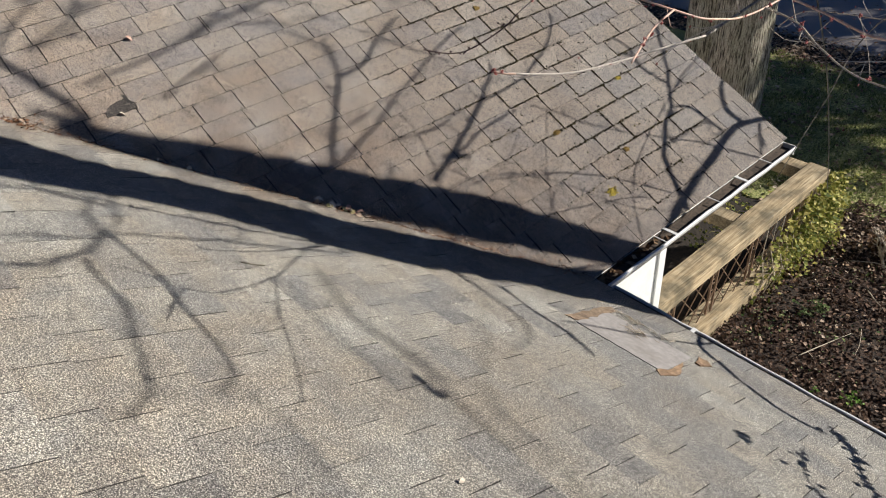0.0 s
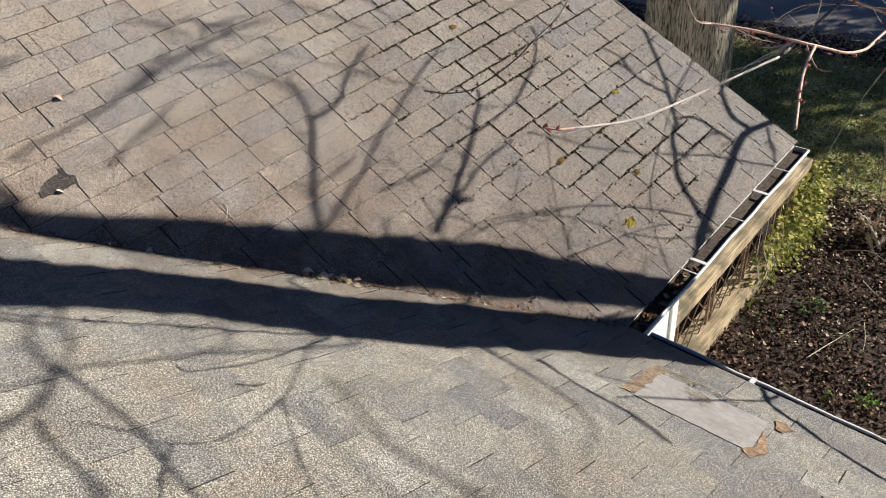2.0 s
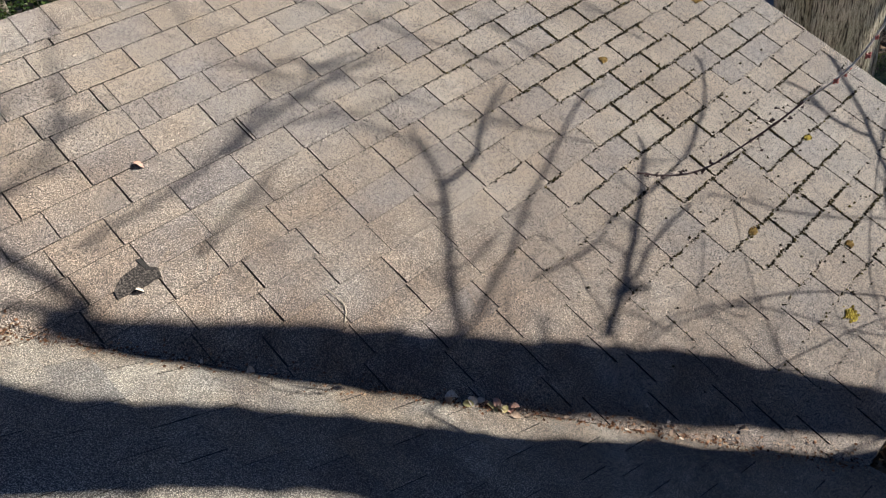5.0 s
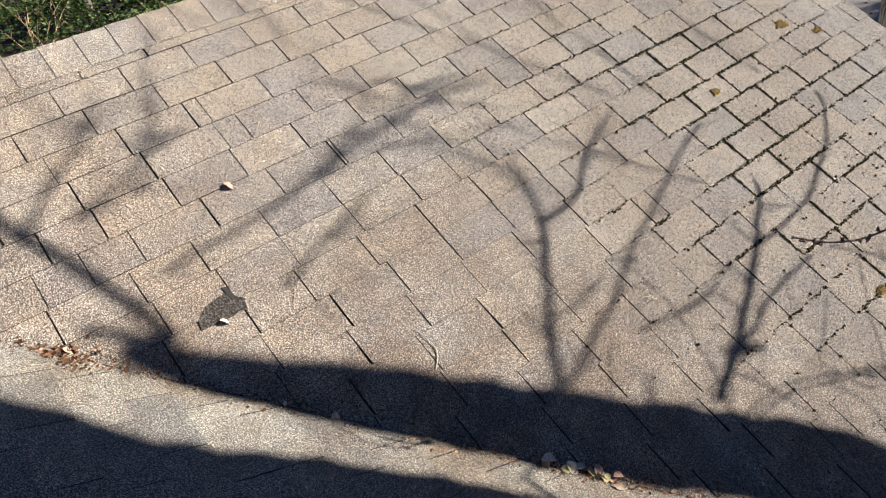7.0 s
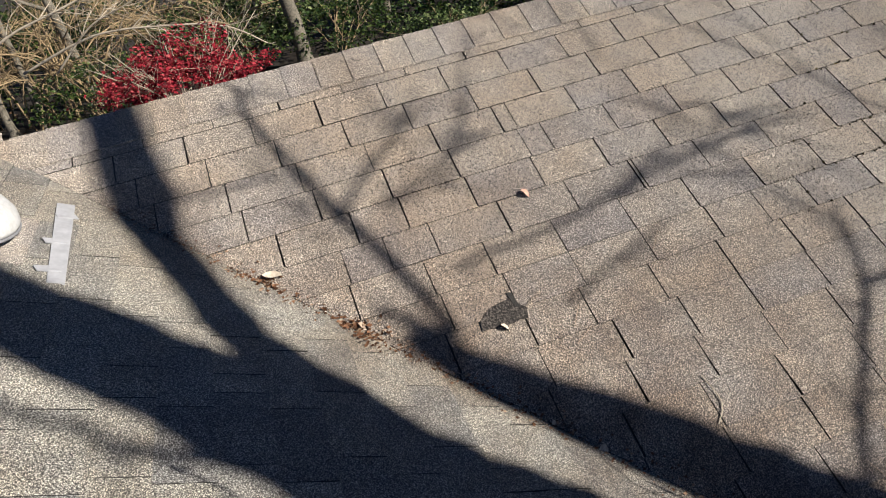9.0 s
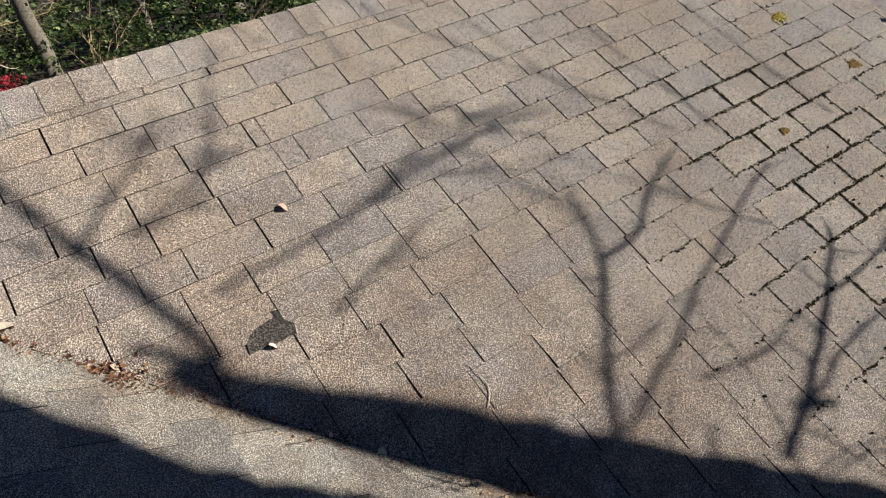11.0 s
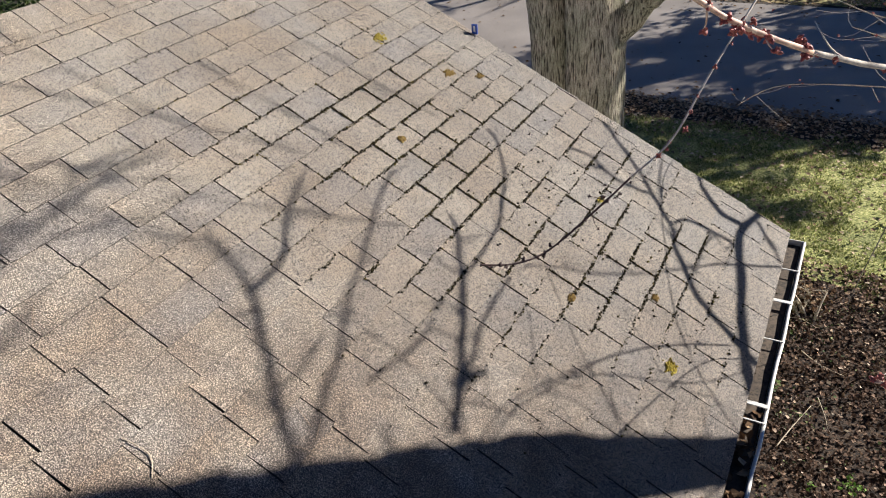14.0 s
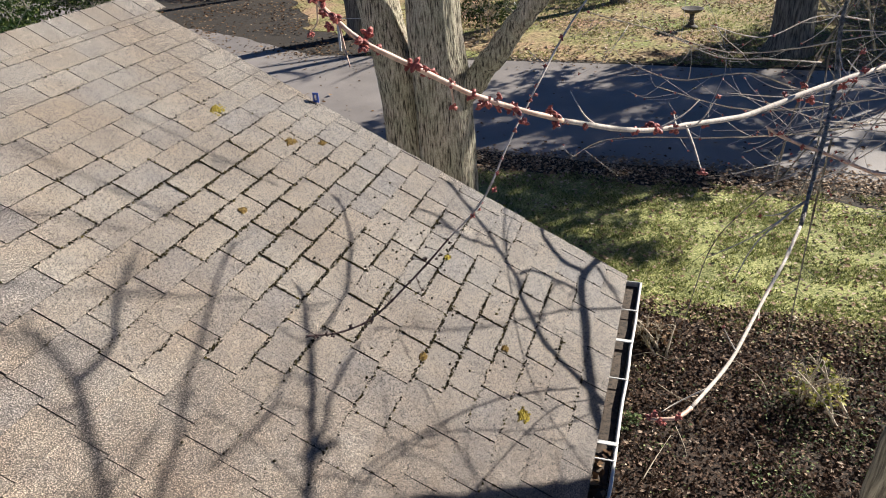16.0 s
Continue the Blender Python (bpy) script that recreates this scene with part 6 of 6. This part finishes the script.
# the same for the near roof, from its sixteenth course up
NEAR_JOINTS = {15: (-1.095, 0.156), 16: (-0.351, -0.015, 0.29, 0.611), 17: (-1.976, -0.525, -0.252, 0.082, 0.746), 18: (-1.878, -1.143, -1.03, -0.213, 0.094, 0.349, 0.657),
               19: (-2.608, -2.262, -2.045, -1.947, -0.265, 0.023, 0.20), 20: (-2.677, -2.328, -2.177, -1.875, -0.10, 0.19, 0.455, 0.77), 21: (-2.70, -2.345, -2.053, -1.90, 0.62),
               22: (-2.43, -2.152), 23: (-2.375, -2.068)}


def lay(side, roof, u0, u1, v_first, expo, gap, butt, keep, near_to, seed, drift):
    """Courses of tabs, each butted over the one below. keep cuts a tab to the roof's outline."""
    rd = random.Random(seed)
    tabs = []
    off, k = 0.0, 0
    v = v_first
    while v < RUN - 0.02:
        off += rd.uniform(*drift)
        top = min(v + expo + 0.004, RUN)
        wave = rd.uniform(-0.003, 0.003)
        joints = FAR_JOINTS[min(k, len(FAR_JOINTS) - 1)] if side == "far" else NEAR_JOINTS.get(k, (off % TABW,))
        cuts = [joints[0] - TABW * j for j in range(40)][::-1]
        for a, b in zip(joints, joints[1:]):
            n = max(1, round((b - a) / TABW)) if (b - a) % TABW > 0.75 * TABW or (b - a) % TABW < 0.2 * TABW else math.ceil((b - a) / TABW)
            cuts += [a + (TABW if n * TABW > b - a + 0.08 else (b - a) / n) * j for j in range(1, n)] + [b]
        cuts += [joints[-1] + TABW * j for j in range(1, 40)]
        if side == "near" and k not in NEAR_JOINTS:
            cuts += [c + rd.choice((0.10, 0.2)) for c in cuts if rd.random() < 0.05]
        cuts = [c + rd.uniform(-0.004, 0.004) for c in sorted(cuts) if u0 - TABW < c < u1 + TABW]
        for u, u2 in zip(cuts, cuts[1:]):
            c = u2 - u
            lo, hi = max(v + wave, -0.035), top
            ga, gb, gc = (gap * rd.uniform(0.15, 0.8) for _ in range(3))
            whole = [(u + ga, lo), (u2 - gb, lo), (u2 - gb * 0.6, hi), (u + gc, hi)]
            poly = keep(whole)
            if len(poly) >= 3:
                tabs.append((poly, lo, hi, u, c, v))
        v += expo
        k += 1
    tabs.sort(key=lambda t: near_to(sum(p[0] for p in t[0]) / len(t[0]), sum(p[1] for p in t[0]) / len(t[0])))
    rest_v, rest_f, rest_m = [], [], []
    for i, (poly, lo, hi, u, c, v) in enumerate(tabs):
        bm, base = tab_mesh(side, poly, lo, hi, butt + (rd.random() < 0.08) * 0.003)
        if i < 300:
            me = bpy.data.meshes.new("shingle")
            bm.to_mesh(me)
            bm.free()
            me.materials.append(SHINGLE if side == "far" else SHINGLE_NEAR)
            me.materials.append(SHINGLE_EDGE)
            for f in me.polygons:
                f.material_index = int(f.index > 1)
            ob = new("shingle", me)
            ob.parent = roof
            ob.location = base
        else:
            j = len(rest_v)
            bm.verts.index_update()
            rest_v += [tuple(q.co + base) for q in bm.verts]
            rest_f += [tuple(j + q.index for q in f.verts) for f in bm.faces]
            rest_m += [0, 0] + [1] * (len(bm.faces) - 2)
            bm.free()
        if side == "far":
            lush = rd.choice((0.15, 0.4, 0.8, 1.3, 2.0))
            for t in range(int(340 * (0.2 + c))):
                if rd.random() < 0.55:
                    pu, pv = u + rd.uniform(-0.004, 0.004), v + rd.uniform(0, expo)
                    good = 0.45
                else:
                    pu, pv = u + rd.uniform(0, c), v + rd.uniform(-0.012, 0.003)
                    good = 1.3
                if pu < RAKE - 0.02 and pu > -pv + 0.1 and rd.random() < good * lush * moss_wanted(pu, pv):
                    MOSS_SPOTS.append((pu, pv, 0.0030 + 0.0056 * rd.random() ** 2))
            for t in range(26):
                pu, pv = u + rd.uniform(0, c), v + rd.uniform(0, expo)
                open_face = math.exp(-((pu - 1.25) / 0.45) ** 2 - ((pv - 1.25) / 0.5) ** 2) + 0.8 * math.exp(-((pu - 1.15) / 0.35) ** 2 - ((pv - 0.6) / 0.3) ** 2)
                if pu < RAKE - 0.02 and rd.random() < 0.75 * open_face * (0.6 + 1.8 * noise.noise((pu * 5.0, pv * 5.0, 8.0))):
                    MOSS_SPOTS.append((pu, pv, 0.0028 + 0.0075 * rd.random() ** 2.2))
    me = bpy.data.meshes.new("shingles")
    me.from_pydata(rest_v, [], rest_f)
    me.materials.append(SHINGLE_REST if side == "far" else SHINGLE_NEAR_REST)
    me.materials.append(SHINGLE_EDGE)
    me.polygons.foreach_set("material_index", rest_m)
    ob = new("shingles", me)
    ob.parent = roof
    ob["kind"] = "stuff"
    ob["label"] = "further shingle tabs of the same roof"


def keep_far(poly):
    poly = clip_poly(poly, 1, 0, RAKE + 0.012)
    return clip_poly(poly, -1, -1, -0.006) if len(poly) >= 3 else poly


def keep_near(poly):
    poly = clip_poly(poly, 1, 0, 7.0)
    return clip_poly(poly, -1, -1, 0.002) if len(poly) >= 3 else poly


lay("far", roof_far, -RUN, RAKE, -0.011, EXPO, 0.0070, 0.0072, keep_far, lambda u, v: math.hypot(u - 0.0, v - 1.6), 5, (-0.055, 0.085))
lay("near", roof_near, -RUN, 6.98, -0.006, 0.1428, 0.0036, 0.0085, keep_near, lambda u, v: math.hypot(u + 0.3, v - 1.6), 6, (0.08, 0.22))

# ridge caps of the far roof
cap = bmesh.new()
W, L, H = 0.182, 0.185, 0.006
pts = []
for y, h in ((0.0, 0.012), (L, 0.007)):
    for t in (0.0, H):
        for k in (-1, -0.25, 0, 0.25, 1):
            x = W * k
            drop = abs(k) * W * P - (0.006 if abs(k) < 0.3 else 0)
            pts.append(cap.verts.new((x, y, -drop + h + t)))
for i in range(4):
    cap.faces.new((pts[5 + i], pts[6 + i], pts[16 + i], pts[15 + i]))
    cap.faces.new((pts[i], pts[10 + i], pts[11 + i], pts[1 + i]))
    cap.faces.new((pts[i], pts[1 + i], pts[6 + i], pts[5 + i]))
    cap.faces.new((pts[10 + i], pts[15 + i], pts[16 + i], pts[11 + i]))
cap.faces.new((pts[0], pts[5], pts[15], pts[10]))
cap.faces.new((pts[4], pts[14], pts[19], pts[9]))
bmesh.ops.recalc_face_normals(cap, faces=cap.faces)
CAP = bpy.data.meshes.new("ridge_cap")
cap.to_mesh(CAP)
cap.free()
CAP.materials.append(SHINGLE)
y = -RUN - 0.05
while y < RAKE - 0.02:
    ob = new("ridge_cap", CAP)
    ob.parent = roof_far
    ob.location = (-RUN, y, TOP + 0.002)
    y += 0.157

# dark moss in the joints
rnd = random.Random(91)
verts, faces = [], []
for u, v, r in MOSS_SPOTS:
    blob(verts, faces, roof_point("far", u, v, 0.009), r, rnd, 1.0)
me = bpy.data.meshes.new("joint_moss")
me.from_pydata(verts, [], faces)
me.materials.append(MOSS)
tagged(new("joint_moss", me), "dark moss crumbs in the shingle joints", "moss", kind="stuff")
